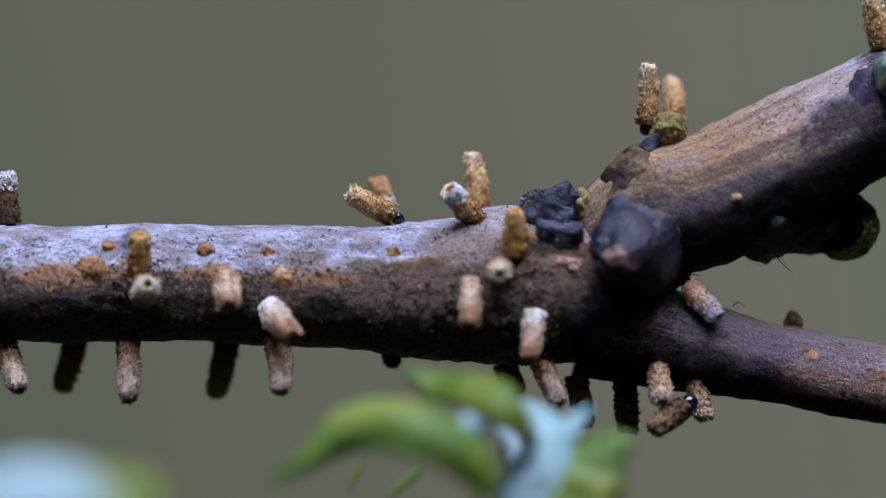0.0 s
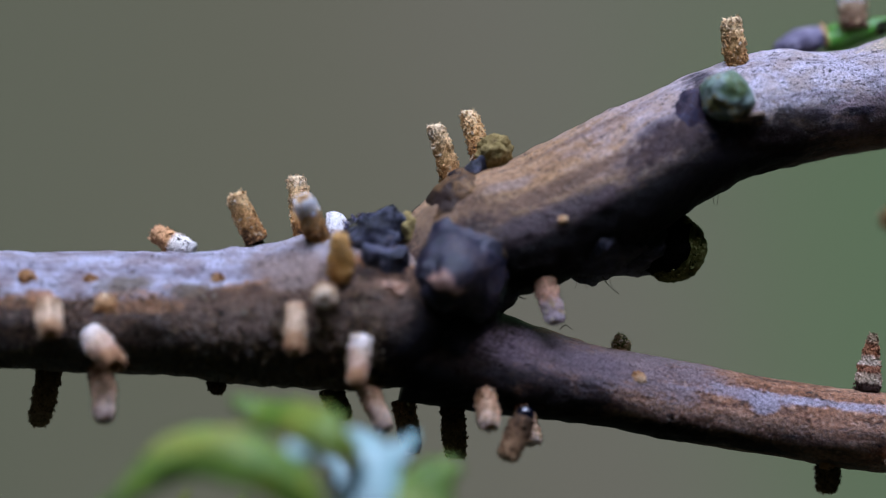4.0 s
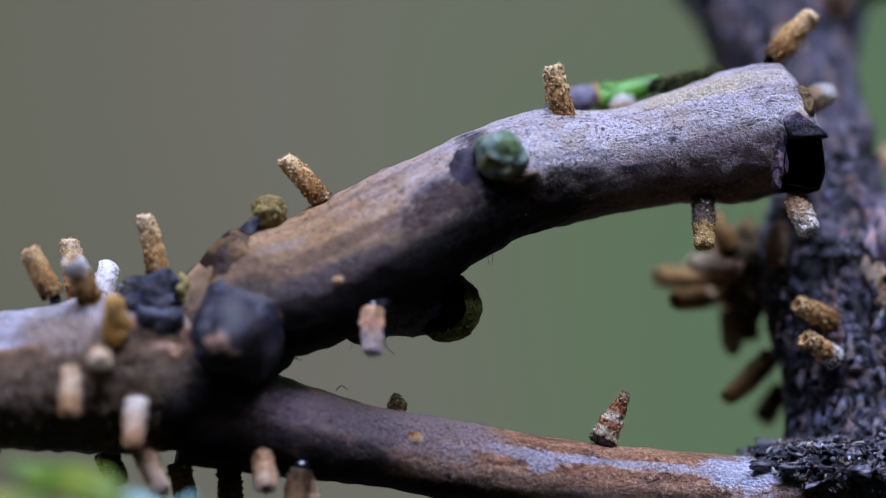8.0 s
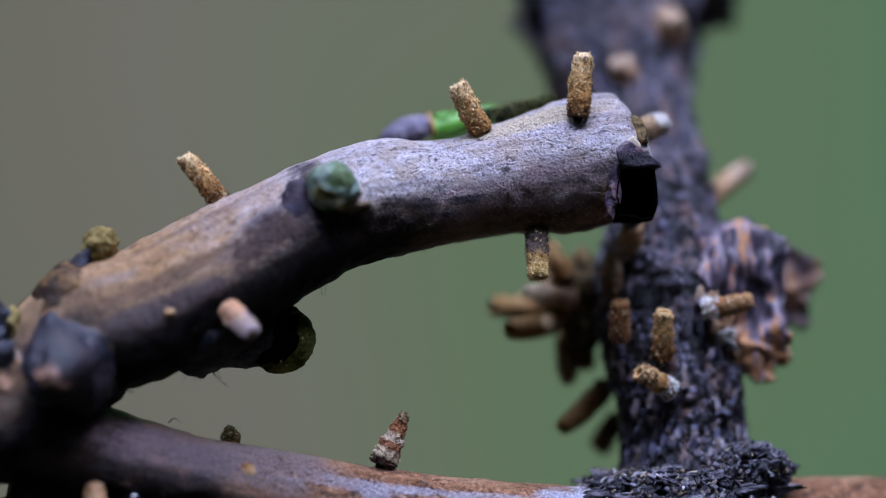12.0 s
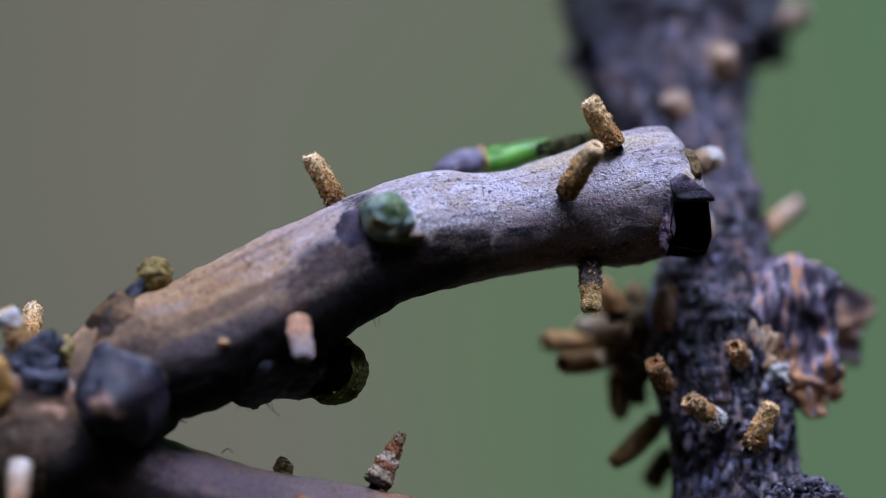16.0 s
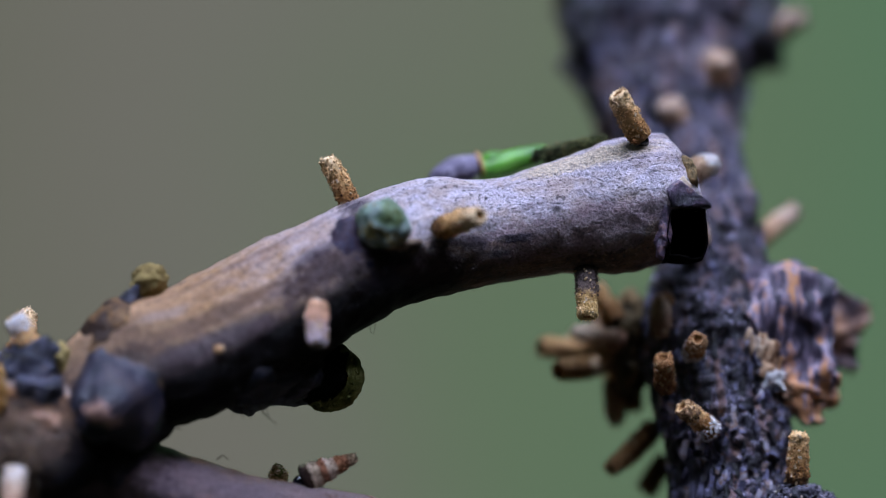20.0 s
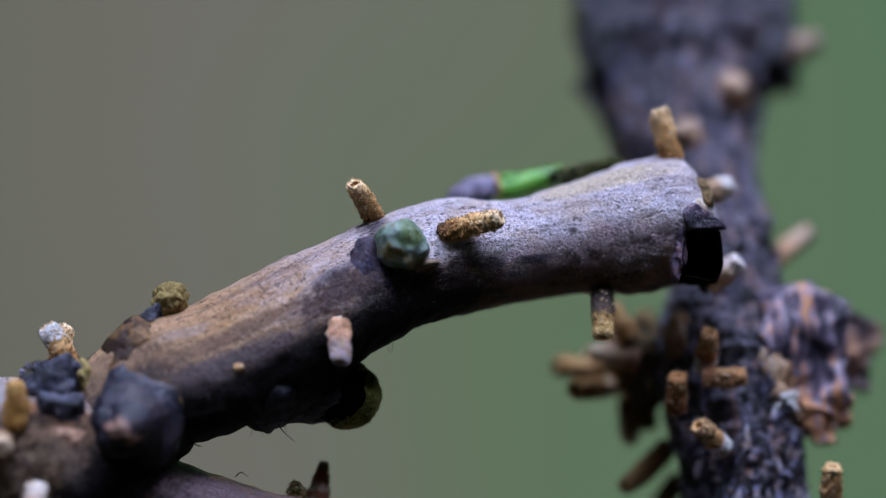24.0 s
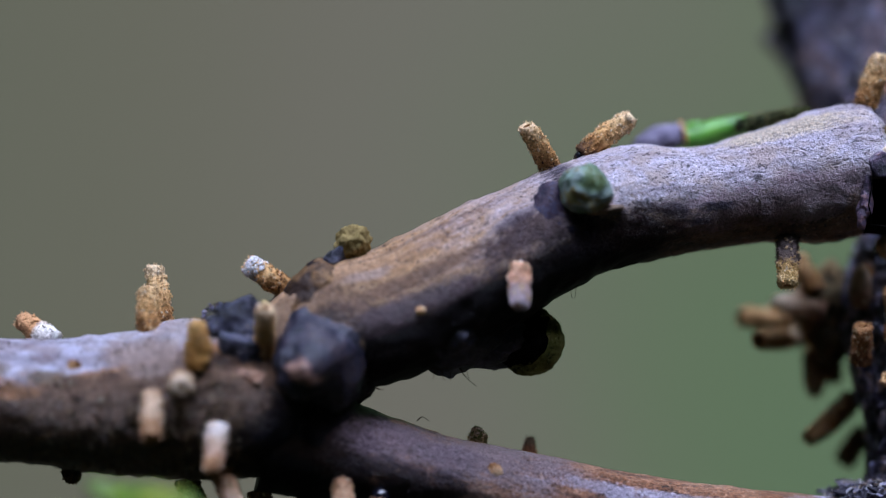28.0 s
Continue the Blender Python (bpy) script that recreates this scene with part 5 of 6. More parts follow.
# base, tip, radius at base, at tip, material, label, white tip, head
STILL = [
    ((-37.53, 0, 5.70), (-38.44, 0, 10.70), 1.25, 1.0, M_DARK, BROWN + " standing on the twig", M_WHITE, True),
    ((-24.64, -5.5, 0.60), (-24.3, -7.2, 4.90), 1.15, 1.05, M_HONEY, "olive-brown case standing on the twig's face", None, False),
    ((-24.22, -5, -1.29), (-23.36, -10, -0.30), 1.2, 1.35, M_PALE, "cream case pointing outward, its orange mouth open", None, False),
    ((-16.08, -5.5, 0.89), (-15.55, -9, -2.34), 1.3, 1.2, M_CREAM, "tan and cream case hanging on the twig's face", None, False),
    ((-11.83, -5, -2.09), (-9.93, -9, -4.73), 1.5, 1.25, M_CAPPED, "tan case with a white top under the twig's face", None, False),
    ((-11.31, -3, -5.0), (-10.17, -5.8, -10.18), 1.25, 1.15, M_ROSE, "rosy brown case of bark crumbs hanging under the twig", None, False),
    ((-37.67, -1, -5.54), (-36.28, -4, -10.49), 1.15, 1.05, M_ROSE, "rosy brown case of bark crumbs hanging under the twig", None, False),
    ((-31.0, 4.2, -4.2), (-32.55, 7, -10.52), 1.3, 1.15, M_DARK, BROWN + " hanging under the twig", None, False),
    ((-25.79, -1.5, -5.0), (-25.33, -4.5, -10.96), 1.2, 1.1, M_ROSE, TAN + " hanging under the twig", None, False),
    ((-16.2, 4.2, -4.2), (-17.20, 7, -11.02), 1.35, 1.15, M_DARK, BROWN + " hanging under the twig", None, False),
    ((-0.05, 3, -6.07), (-0.20, 4, -7.53), 1.0, 0.8, M_DARK, "short dark case under the twig", None, False),
    ((8.34, 2, 7.16), (7.93, 3, 13.43), 1.15, 1.1, M_CASE, TAN + " standing behind another", None, False),
    ((11.70, -6.6, 3.28), (11.55, -7.8, 7.71), 1.35, 0.9, M_HONEY, "ochre conical case on the twig's face", None, False),
    ((10.01, -7, 2.44), (10.28, -11, 1.14), 1.0, 1.2, M_PALE, "cream case pointing outward, its orange mouth open", None, False),
    ((7.33, -7, 0.78), (7.51, -10, -3.40), 1.1, 1.1, M_CREAM, "cream case with a brown end on the twig's face", None, False),
    ((13.53, -7, -2.11), (13.38, -9, -6.77), 1.25, 1.0, M_CAPPED, "white-topped tan case on the twig's face", None, False),
    ((14.17, -4, -6.4), (15.77, -6.5, -10.94), 1.15, 1.0, M_ROSE, "tan and grey case under the twig", None, False),
    ((10.98, 2, -7.17), (11.98, 2, -10.46), 1.25, 1.1, M_DARK, BROWN + " hanging under the twig", None, False),
    ((17.92, 1, -8.23), (19.03, 1, -13.44), 1.2, 1.05, M_ROSE, "rosy brown case of bark crumbs hanging under the fork", None, False),
    ((22.74, 1, -8.78), (23.09, 1, -13.98), 1.25, 1.1, M_DARK, BROWN + " hanging under the fork", None, False),
    ((25.60, -3, -6.55), (25.99, -6, -10.68), 1.1, 1.1, M_ROSE, "purplish tan case under the fork", None, False),
    ((29.3, -2, -8.2), (30.1, -3, -12.4), 1.0, 0.95, M_ROSE, "grey-brown case hanging beside a larva under the fork", None, False),
    ((69.23, 0.5, 17.20), (69.08, -1.3, 12.31), 1.2, 1.0, M_ASH, "dark case with a tan end hanging under the stub", M_TANEND, False),
    ((79.9, 5.0, 26.5), (83.2, 5.0, 28.3), 1.35, 1.05, M_PALE, "white silken case on the stub's sawn end", M_WHITE, False),
    ((74.31, 20, 9.71), (67.59, 17, 9.60), 1.2, 1.15, M_OCHRE, "ochre-brown case of bark crumbs standing off the trunk", None, False),
    ((73.90, 16, 8.60), (68.26, 11, 6.66), 1.25, 1.15, M_OCHRE, "ochre-brown case of bark crumbs standing off the trunk", None, False),
    ((74.67, 17, 6.28), (74.74, 16, 1.92), 1.1, 0.95, M_PALE, "pale brown case of bark crumbs hanging off the trunk", None, False),
    ((78.38, 14, 1.77), (73.93, 11, -2.83), 1.2, 1.0, M_OCHRE, "ochre-brown case of bark crumbs hanging off the trunk", None, False),
    ((80.51, 18, -1.49), (78.03, 19, -4.81), 1.25, 1.1, M_DARK, BROWN + " hanging off the trunk", None, False),
    ((89.95, 19, 20.6), (94.6, 21, 24.3), 1.15, 0.95, M_ROSE, "orange case standing off the trunk", None, False),
    ((91.65, 32, 43.22), (98.13, 32, 45.13), 1.4, 1.2, M_ROSE, "rosy tan case standing off the trunk", None, False),
    ((87.05, 26, 36.77), (87.27, 24, 40.55), 1.7, 1.6, M_ROSE, "pale rosy case pointing outward from the trunk", None, False),
    ((82.75, 23, 31.76), (81.55, 21, 35.33), 1.4, 1.3, M_ROSE, "pale rosy case on the trunk", None, False),
    ((80.35, 34, 46.88), (73.30, 34, 47.08), 1.4, 1.2, M_PALE, "pale case standing off the trunk", M_WHITE, False),
    ((74.56, 21, 12.40), (69.83, 21, 8.96), 1.3, 1.1, M_PALE, "pale brown case of bark crumbs standing off the trunk", None, False),
    ((75.99, 21, 8.91), (75.36, 21, 4.28), 1.3, 1.1, M_CASE, TAN + " standing off the trunk", None, False),
    ((59.73, 2, -13.73), (59.54, 3, -17.09), 1.3, 1.1, M_DARK, BROWN + " hanging under the lower twig", None, False),
    ((65.75, -3, -13.80), (66.11, -5, -16.71), 1.4, 1.2, M_PALE, "grey crumbly case under the lower twig", None, False),
    ((39.70, 2, -2.94), (39.02, 3, -2.02), 0.6, 0.45, M_RIM, "tiny mossy case on the lower twig", None, False),
    ((39.97, 2, -3.13), (38.72, 3, -2.59), 0.55, 0.4, M_MOSS, "tiny speckled case on the lower twig", None, False),
    ((74.29, 13, 12.25), (72.40, 14, 16.14), 1.2, 1.1, M_CASE, "pale tan case standing off the trunk", None, False),
    ((75.00, 12, 10.22), (70.35, 15, 11.51), 1.2, 1.1, M_PALE, "pale brown case of bark crumbs standing off the trunk", None, False),
    ((76.63, 18, 8.06), (76.99, 18, 3.27), 1.2, 1.0, M_DARK, BROWN + " hanging off the trunk", None, False),
    ((75.84, 17, 10.96), (71.16, 13, 7.67), 1.25, 1.15, M_CASE, "brown case standing off the trunk", None, False),
    ((78.05, 8, 10.75), (77.68, 7, 14.72), 1.1, 1.0, M_PALE, "pale strip-like case on the trunk", None, False),
    ((78.79, 10, 14.90), (78.29, 9, 11.49), 1.1, 1.1, M_CASE, "pale tan case on the trunk", None, False),
]
for k, (b, p, r0, r1, mat, label, tip, head) in enumerate(STILL):
    ln = (Vector(p) - Vector(b)).length
    case(label, ln, r0, r1, mat, 100 + k, 560, head, tip).matrix_world = stand(b, p, 40 * k)


# ---- what moves ----
# seconds, base, tip of each larva that walks
WALKS = [
    ("tan case walking along the twig", 5.2, 1.2, 1.0, M_CASE, None, True, [
        (0, (0.03, 0, 6.93), (-5.30, 0, 9.65)), (0.5, (-0.26, 0, 6.92), (-2.10, 0, 11.76)), (1, (0.61, 0, 6.85), (-2.20, 0, 11.54)), (2, (1.71, 0, 6.84), (-0.82, 0, 11.03)),
        (2.5, (2.23, 0, 6.95), (-0.56, 0, 11.30)), (5, (4.73, 0, 6.94), (2.97, 0, 12.12)), (6.5, (5.85, 0, 7.84), (4.60, 0, 12.21)), (8, (5.94, 0, 7.83), (3.78, 0, 12.02)),
        (13.5, (6.48, 0, 7.83), (4.87, 0, 12.45)), (20, (6.21, 0, 7.83), (4.05, 0, 12.18)), (28, (7.07, -2, 6.11), (6.80, 0, 13.27))]),
    ("tan case with a white tip on the twig", 5.0, 1.25, 1.0, M_CASE, M_WHITE, True, [
        (0, (8.07, -3, 6.45), (4.68, -6, 10.21)), (0.5, (8.99, -3, 6.80), (6.72, -6, 10.66)), (1, (9.15, -3, 6.71), (7.19, -6, 11.19)), (5, (9.76, -3, 7.31), (7.82, -6, 12.00)),
        (6.5, (9.58, -3, 7.39), (7.64, -6, 12.00)), (8, (9.39, -3, 7.51), (7.31, -6, 12.03)), (13.5, (13.65, -2, 7.79), (12.01, -3, 12.09)), (16, (14.24, -2, 7.93), (12.34, -3, 12.59)), (17, (14.71, -2, 8.25), (12.91, -3, 12.80)),
        (20, (16.19, -2, 8.11), (13.40, -2, 12.68)), (22, (17.45, -1, 8.89), (14.54, -1, 12.97)), (25, (17.21, -1, 8.87), (14.61, -1, 13.52)), (26, (19.49, 0, 10.14), (15.60, 0, 14.24)), (28, (20.52, 0, 11.05), (15.53, 0, 14.25))]),
    ("tan case walking over moss and bark flakes", 6.0, 1.12, 0.95, M_CASE, None, True, [
        (0, (24.43, 0, 16.19), (25.19, 0, 21.94)), (1, (23.70, 0, 16.32), (25.99, 0, 22.40)), (2, (23.28, 0, 15.21), (26.78, 0, 20.75)), (2.5, (23.24, 0, 14.88), (26.47, 0, 20.95)), (3.7, (23.07, 0, 13.41), (22.07, 0, 19.42)), (4.5, (21.11, 0, 11.54), (19.88, 0, 17.66)), (5, (20.67, 0, 11.21), (19.34, 0, 17.49)),
        (6.5, (19.76, 0, 10.83), (18.29, 0, 17.40)), (8, (15.98, 0, 9.81), (15.18, 0, 16.35)), (10, (12.41, 0, 9.62), (12.17, 0, 15.33)), (16, (14.08, 2, 9.21), (15.56, 6, 12.06)), (20, (14.08, 2, 9.21), (15.56, 6, 12.06)), (28, (17.86, -5, 4.60), (18.38, -8, 8.31))]),
    ("tan case walking up the pale stub", 5.6, 1.12, 0.95, M_CASE, None, True, [
        (0, (27.40, 3, 16.33), (27.80, 6, 21.14)), (1, (24.24, 4, 16.48), (25.24, 6, 20.59)), (2, (23.27, 3, 15.58), (23.65, 5, 20.21)), (2.5, (23.65, 3, 15.53), (24.02, 5, 20.15)), (3.2, (24.75, 3, 16.09), (25.13, 5, 20.61)), (4, (25.59, 2, 14.57), (24.85, 3, 19.29)), (5, (26.96, 1, 15.54), (26.01, 2, 19.97)), (6.5, (29.91, 0, 15.76), (27.33, 0, 20.14)), (8, (31.84, 0, 16.88), (28.85, 0, 21.26)), (9.5, (33.66, 0, 17.60), (31.50, 0, 22.42)),
        (11, (35.88, 0, 18.50), (33.07, 0, 23.49)), (12, (38.16, 0, 19.90), (35.30, 0, 24.61)), (13.5, (39.86, 0, 21.34), (37.40, 0, 25.83)), (16, (44.44, 0.32, 22.54), (42.29, 0.08, 27.63)), (17, (44.80, 0.36, 22.69), (41.75, 0.02, 27.05)), (18, (45.55, 0.45, 22.49), (44.18, 0.29, 27.85)),
        (20, (46.25, 0.52, 22.80), (44.37, 0.32, 28.10)), (22, (46.71, 0.58, 23.06), (44.23, -1.7, 27.57)), (25, (46.88, 0.6, 23.27), (44.94, -2.62, 27.50)), (26, (46.25, 0.53, 23.17), (44.03, -2.72, 27.29)), (28, (45.94, 0.49, 23.14), (43.81, -1.75, 27.53))]),
    ("tan sandy case walking to the stub's end", 5.4, 1.25, 1.05, M_CASE, None, True, [
        (0, (47.44, -0.34, 24.02), (45.85, -0.52, 29.00)), (2, (48.44, -0.23, 24.07), (47.26, -0.36, 28.99)), (5, (51.22, -0.92, 23.48), (49.53, -1.11, 29.12)), (6.5, (52.47, -0.78, 23.62), (50.12, -1.05, 28.55)), (8, (55.56, -0.44, 24.87), (53.79, -0.64, 30.36)), (9.5, (57.71, -0.2, 25.11), (55.78, -0.42, 30.61)),
        (11, (62.49, 0.33, 26.28), (59.71, 0.02, 31.62)), (12, (64.07, 0.5, 26.61), (60.73, 0.13, 31.67)), (13.5, (65.72, 0.5, 27.51), (63.50, 0.44, 32.31)), (15.5, (69.39, -2, 28.69), (66.47, -3, 33.01)), (16, (71.40, -2.5, 28.22), (67.66, -3.5, 33.19)), (17, (72.94, -2, 28.93), (69.05, -3.5, 33.63)),
        (18, (73.22, -2, 29.05), (70.01, -3, 33.46)), (20, (74.42, -1.5, 29.80), (70.76, -3.5, 34.57)), (21, (73.92, -1.5, 30.05), (69.35, -3.5, 33.17)), (22, (75.66, -1, 29.77), (73.57, -1, 35.33)), (25, (76.55, 1.5, 30.11), (74.43, 1.5, 35.61)), (26, (76.20, 1.5, 30.33), (75.04, 1.5, 35.85)), (28, (77.07, 1.5, 30.27), (78.42, 1.5, 36.17))]),
    ("tan case walking down the face of the stub", 6.3, 1.2, 1.0, M_CASE, None, True, [
        (0, (77.34, 5.5, 31.23), (81.65, 5.5, 36.02)), (5, (76.87, 4.5, 31.16), (81.45, 4.5, 35.94)), (6.5, (76.96, 3.5, 30.68), (80.09, 3.5, 34.89)), (8, (76.50, 2.5, 31.01), (80.32, 2.5, 35.66)), (9.5, (74.81, 1.5, 30.47), (77.67, 1.5, 34.93)), (10, (74.53, 1.5, 30.09), (75.71, 1.5, 35.93)),
        (11, (73.72, -1.5, 29.63), (73.68, -1.5, 35.93)), (12, (72.91, -2.9, 27.89), (73.15, -2.9, 34.49)), (13, (71.40, -3.8, 26.78), (71.69, -4.3, 32.24)), (13.5, (70.56, -4, 26.70), (71.14, -5, 31.79)), (15.5, (67.49, -3.9, 23.77), (68.28, -7, 27.40)), (16, (66.17, -3.7, 23.46), (67.96, -6.5, 27.27)),
        (17, (62.85, -3.13, 22.93), (64.83, -5.5, 27.32)), (18, (61.05, -3.33, 22.06), (62.77, -6.64, 25.94)), (19, (57.34, -3.74, 20.58), (59.56, -7.5, 22.93)), (20, (54.25, -4.09, 20.74), (56.52, -8.34, 21.83)), (21, (54.29, -4.08, 20.63), (56.48, -8.34, 21.85)), (22, (53.66, -4.15, 21.36), (56.94, -7.79, 22.04)),
        (25, (51.94, -2.84, 22.75), (56.58, -4.33, 25.71)), (26, (50.54, -2, 23.65), (52.53, -2.78, 29.17)), (28, (49.01, 0.83, 24.89), (53.59, 1.34, 29.08))]),
    ("rosy tan crumbly case with a whitish end under the sawn end", 4.2, 1.25, 1.1, M_FROST, None, True, [
        (0, (76.44, -2, 17.93), (76.15, -3.5, 14.43)), (6.5, (76.44, -2, 17.93), (76.15, -3.5, 14.43)), (8, (77.81, -2, 17.46), (79.33, -3.5, 13.28)), (11, (80.86, -1, 17.15), (79.04, -2, 12.22)), (12, (79.91, 6.5, 17.62), (79.84, 9.5, 14.32)), (16, (81.80, 8.5, 19.97), (82.58, 12.5, 22.46)),
        (20, (81.61, 8.5, 20.09), (82.68, 12.5, 21.99)), (22, (82.10, 4.5, 18.57), (83.56, 8.5, 21.87)), (25, (79.41, 3.5, 17.13), (82.17, 1.5, 18.43)), (26, (79.20, 3.5, 16.44), (81.68, 1.5, 17.42)), (28, (79.20, 3.5, 16.44), (81.68, 1.5, 17.42))]),
    ("honey-brown case walking down the trunk", 5, 1.15, 0.95, M_CASE, None, True, [
        (0, (82.80, 3, 5.08), (78.87, 1, 6.75)), (8, (82.80, 3, 5.08), (78.87, 1, 6.75)), (9.5, (80.58, 2, 4.59), (79.96, 0, 8.74)), (11, (81.23, 2, 4.05), (81.30, 0, 9.03)), (12, (81.89, 2, 4.38), (81.80, 0, 9.75)), (13.5, (80.84, 1, 3.25), (82.20, 0, 8.23)), (16, (84.96, 0, -1.22), (87.27, -1, 3.57)),
        (17, (87.34, 0, -1.75), (88.63, -1, 3.38)), (20, (89.95, 0, -3.79), (90.11, -1, 1.90)), (22, (91.18, 0, -4.48), (92.74, -2, -0.26)), (25, (92.16, 0, -4.71), (91.43, -2, -0.21)), (28, (92.16, 0, -4.71), (91.43, -2, -0.21))]),
    ("rusty case with a white foot on the trunk", 4.6, 1.09, 0.92, M_CASE, M_DARK, False, [
        (0, (82.57, 2, 1.46), (78.30, -1, 4.35)), (8, (82.57, 2, 1.46), (78.30, -1, 4.35)), (11, (82.61, 2, 1.42), (77.86, -1, 4.36)), (12, (82.76, 2, 1.20), (77.97, -1, 4.25)), (16, (82.22, 2, 1.40), (77.41, -1, 5.04)), (20, (81.94, 2, 1.21), (77.18, -1, 5.34)),
        (22, (82.19, 2, 1.20), (77.37, -1, 5.65)), (25, (81.42, 2, 1.71), (77.20, -3, 5.58)), (28, (81.93, 2, 1.93), (77.76, -3, 5.09))]),
    ("orange-brown case with a white foot crossing the trunk", 5, 1.05, 0.9, M_RUST, None, True, [
        (0, (88.58, 3, 9.29), (92.25, 1, 9.69)), (10, (88.58, 3, 9.29), (92.25, 1, 9.69)), (11, (87.72, 3, 9.19), (92.25, 1, 9.69)), (12, (86.28, 3, 9.26), (91.27, 1, 9.58)), (16, (84.93, 4, 7.44), (83.61, -1, 9.27)), (17, (83.58, 4, 7.75), (82.33, -1, 9.58)), (20, (80.39, 4, 9.01), (80.56, -1, 10.28)),
        (22, (79.14, 4, 8.67), (81.71, 1, 10.71)), (25, (80.46, 3, 9.77), (79.82, 0, 12.74)), (26, (80.73, 3, 8.87), (79.97, 0, 11.85)), (28, (80.73, 3, 8.87), (79.97, 0, 11.85))]),
    ("rusty crumbly case climbing the trunk", 4.2, 1.05, 1.01, M_RUST, None, False, [
        (0, (80.68, 15, 8.06), (80.41, 15, 12.07)), (8, (80.68, 15, 8.06), (80.41, 15, 12.07)), (10, (79.05, 9, 6.79), (78.69, 9, 10.75)), (12, (77.91, 3, 6.09), (77.66, 2, 9.98)), (16, (77.24, 3, 4.66), (75.15, 0, 7.66)), (20, (77.53, 3, 5.38), (76.66, 0, 8.93)),
        (25, (76.90, 2, 5.06), (76.63, 0, 8.96)), (28, (76.95, 2, 5.00), (76.73, 0, 8.91))]),
    ("rusty crumbly case lying on the trunk", 4.4, 0.97, 1.01, M_RUST, None, False, [
        (0, (86.78, 19, 12.10), (90.91, 19, 12.10)), (18, (86.78, 19, 12.10), (90.91, 19, 12.10)), (21, (86.80, 9, 11.12), (91.10, 13, 11.79)), (24.5, (78.93, 1, 8.32), (83.30, 0, 8.33)), (28, (79.03, 1, 8.10), (83.40, 0, 8.11))]),
    (BAND + " walking along the lower twig", 5.6, 1.4, 0.62, M_BAND, None, True, [
        (0, (63.43, 0, -7.22), (63.98, 0, -1.17)), (5, (62.88, 0, -7.22), (63.87, 0, -1.00)), (6.5, (61.94, 0, -7.11), (65.57, 0, -1.61)), (8, (58.93, 0, -6.83), (61.86, 0, -1.18)), (9.5, (56.65, 0, -6.52), (60.02, 0, -1.33)), (11, (55.65, 0, -5.75), (60.67, 0, -1.64)), (12, (53.73, 0, -5.78), (56.54, 0, 0.05)),
        (13.5, (49.41, 0, -5.40), (51.64, 0, 0.34)), (16, (48.04, 0, -4.57), (51.09, 0, 1.15)), (17, (45.07, 0, -4.30), (46.90, 0, 1.53)), (18, (43.24, 0, -3.74), (45.72, 0, 1.42)), (19, (40.79, 0, -3.15), (46.00, 0, -1.82)), (20, (41.38, 0, -3.30), (47.41, 0, -0.88)), (22, (40.08, 0, -2.95), (45.78, 0, 0.36)),
        (24.5, (42.0, 5, -6.4), (42.7, 6, -0.9)), (26, (44.3, 5, -8.3), (44.9, 6, -2.8)), (28, (44.3, 5, -8.3), (44.9, 6, -2.8))]),
    ("whitish case on the far side of the stub", 3.6, 1.4, 1.4, M_PALE, M_WHITE, False, [
        (0, (63.31, 10.42, 28.82), (62.87, 11.37, 33.12)), (5, (63.31, 10.42, 28.82), (62.87, 11.37, 33.12)), (6.5, (63.05, 10.39, 28.79), (62.81, 11.36, 32.53)), (7.5, (62.99, 10.38, 26.6), (62.87, 11.37, 29.40)), (9, (63.01, 10.38, 21.8), (62.89, 11.37, 24.4)), (28, (63.01, 10.38, 21.8), (62.89, 11.37, 24.4))]),
    ("pinkish case with a grey end hanging under the stub's root", 4.6, 1.2, 1.0, M_PINK, None, True, [
        (0, (28.62, -3, 0.65), (31.46, -5, -3.00)), (1, (29.37, -3, 1.64), (31.76, -5, -3.22)), (2.5, (29.78, -3, 2.88), (31.05, -5, -0.90)), (5, (32.80, -4, 4.39), (33.28, -5, -1.30)), (6.5, (34.70, -6, 6.15), (34.52, -8, 0.77)), (8, (36.21, -6, 6.40), (35.58, -8, 1.01)),
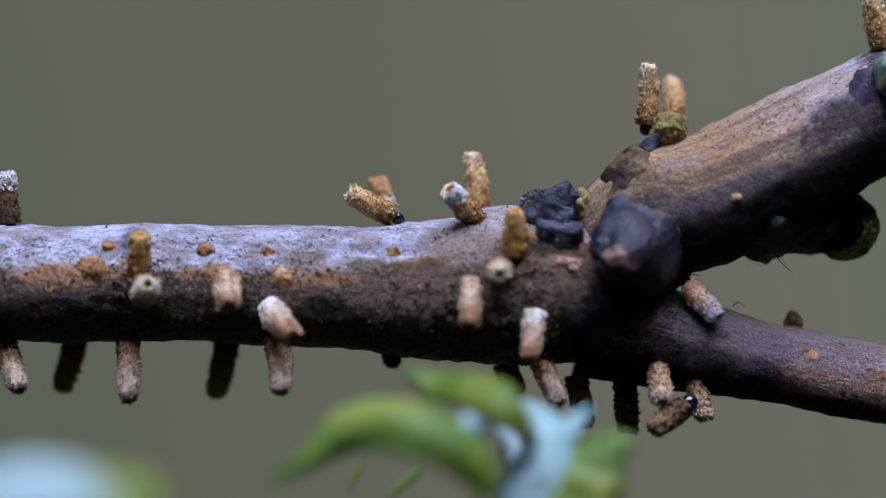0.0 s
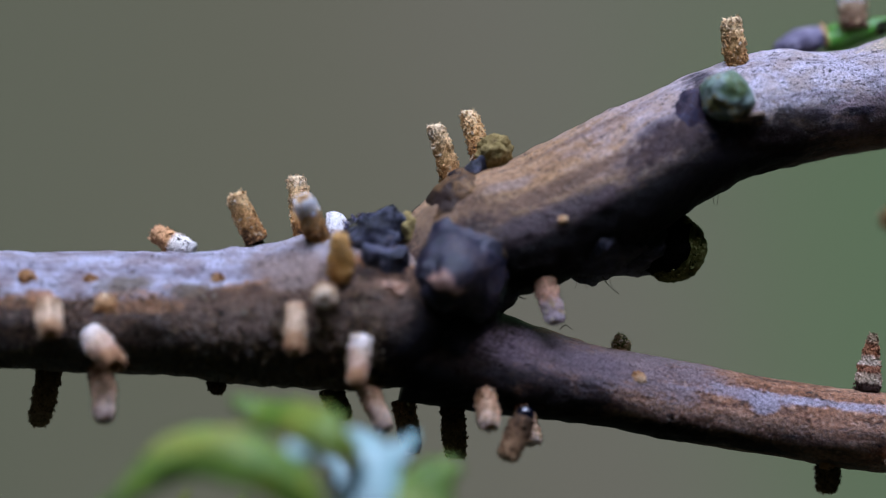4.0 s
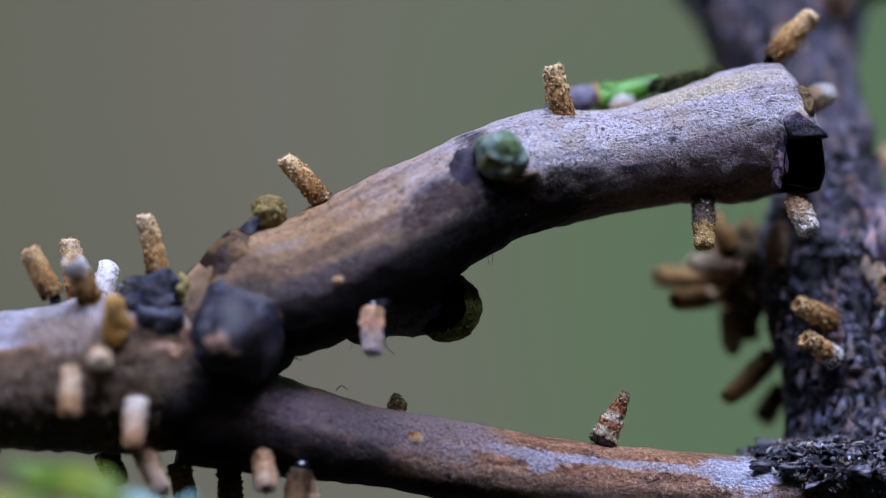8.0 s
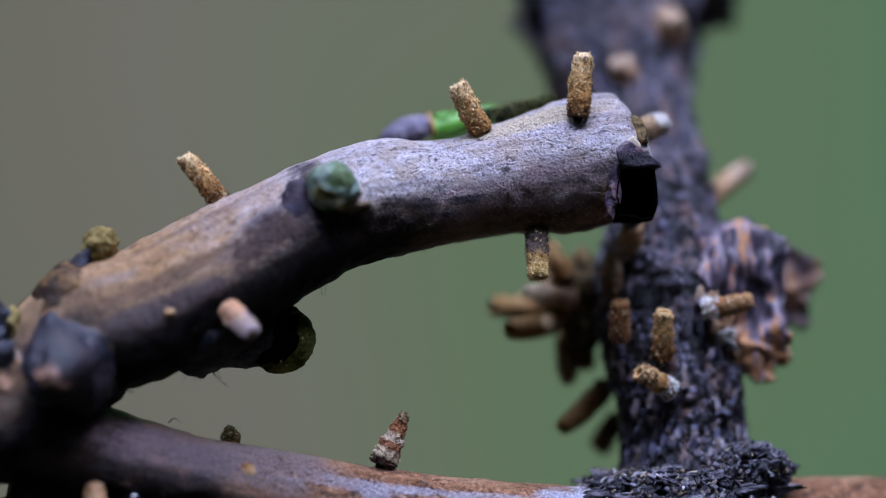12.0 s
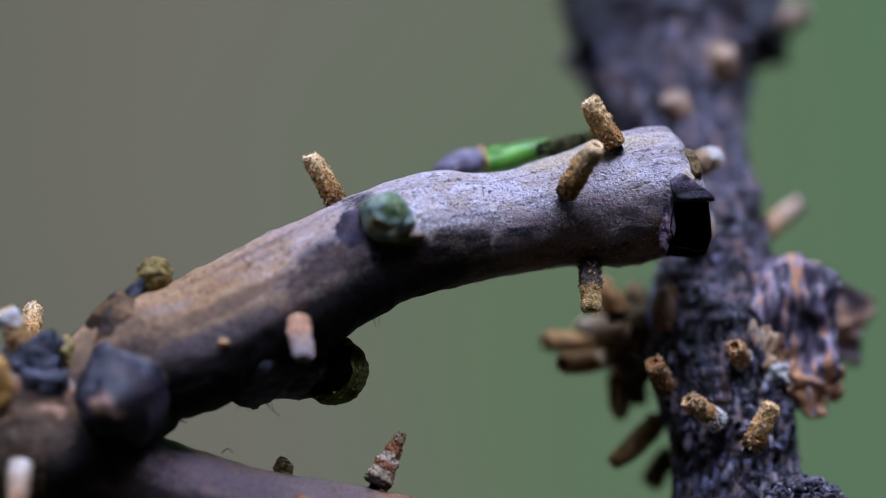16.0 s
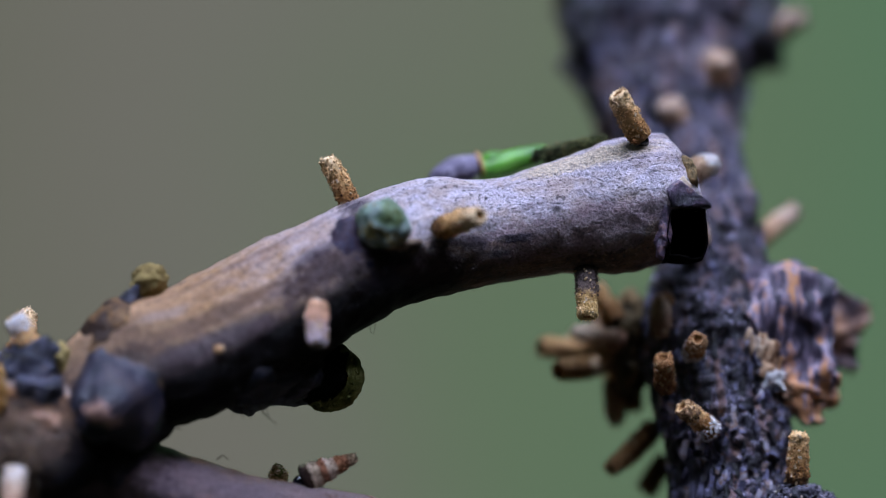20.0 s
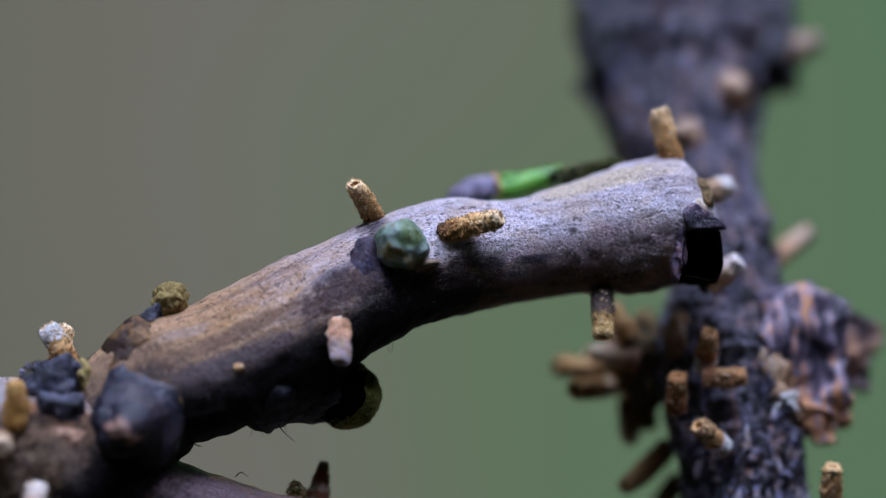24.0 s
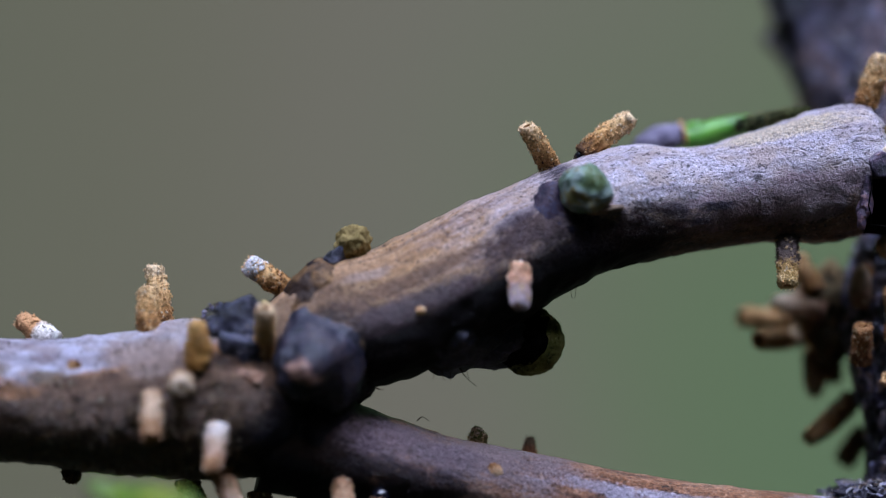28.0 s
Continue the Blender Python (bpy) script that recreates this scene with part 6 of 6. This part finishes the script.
        (11, (37.38, -6, 9.03), (39.68, -10, 5.24)), (12, (38.51, -6, 9.60), (40.83, -10, 6.06)), (16, (40.02, -6, 11.39), (40.09, -9, 6.49)), (17, (41.14, -6, 12.27), (41.28, -9, 7.26)), (20, (42.27, -6, 13.39), (41.58, -9, 8.23)), (25, (42.59, -6, 13.57), (42.13, -9, 8.06)), (28, (42.37, -6, 13.57), (41.71, -9, 8.04))]),
    ("orange and white case lying on the twig's far side", 4.4, 1.3, 1.1, M_WHITEFOOT, None, False, [
        (0, (-0.55, 4, 6.7), (-2.0, 4.5, 11.0)), (0.5, (-0.7, 4, 5.6), (-2.2, 5, 9.2)), (1.5, (-1.0, 4, 5.4), (-4.6, 6, 8.0)), (2, (-2.6, 4, 5.9), (-6.7, 6, 7.9)), (2.5, (-3.6, 4, 6.0), (-7.9, 6, 8.0)), (4.5, (-2.4, 5, 6.0), (-6.5, 7, 8.1)), (6, (-2.05, 5, 5.96), (-5.91, 7, 8.18)), (28, (-2.05, 5, 5.96), (-5.91, 7, 8.18))]),
    ("white silken case standing on the twig", 3.7, 1.2, 1.15, M_SILK, None, False, [
        (0, (12.2, 7, 1.5), (12.6, 8.5, 4.8)), (2.2, (12.2, 7, 2.0), (12.6, 8.5, 5.2)), (4.5, (10.6, 1.5, 7.5), (11.9, 3.2, 11.0)), (5, (10.53, 1, 7.90), (11.92, 3, 11.35)), (13.5, (10.53, 1, 7.90), (11.92, 3, 11.35)), (17.5, (12.2, 7, 2.0), (12.6, 8.5, 5.2)), (28, (12.2, 7, 2.0), (12.6, 8.5, 5.2))]),
    ("dark brown case with a large shiny head under the fork", 4.4, 1.25, 1.1, M_DARK, None, True, [
        (0, (28.4, -5, -10.9), (25.6, -6, -12.9)), (1, (28.7, -5, -10.4), (25.0, -6, -13.2)), (2, (29.2, -5, -10.0), (26.2, -6, -12.9)), (2.5, (29.3, -5, -9.9), (26.6, -6, -13.1)), (4.5, (29.3, -5, -9.7), (27.8, -6, -14.0)), (6, (29.7, -5, -9.3), (28.7, -6, -13.0)), (8, (29.4, -4, -9.0), (28.6, -5, -12.8)), (28, (29.4, -4, -9.0), (28.6, -5, -12.8))]),
]


def motions():
    for k, (label, ln, r0, r1, mat, tip, head, rows) in enumerate(WALKS):
        walk(case(label, ln, r0, r1, mat, 300 + k, 700, head, tip), [(t, stand(b, p)) for t, b, p in rows])


motions()
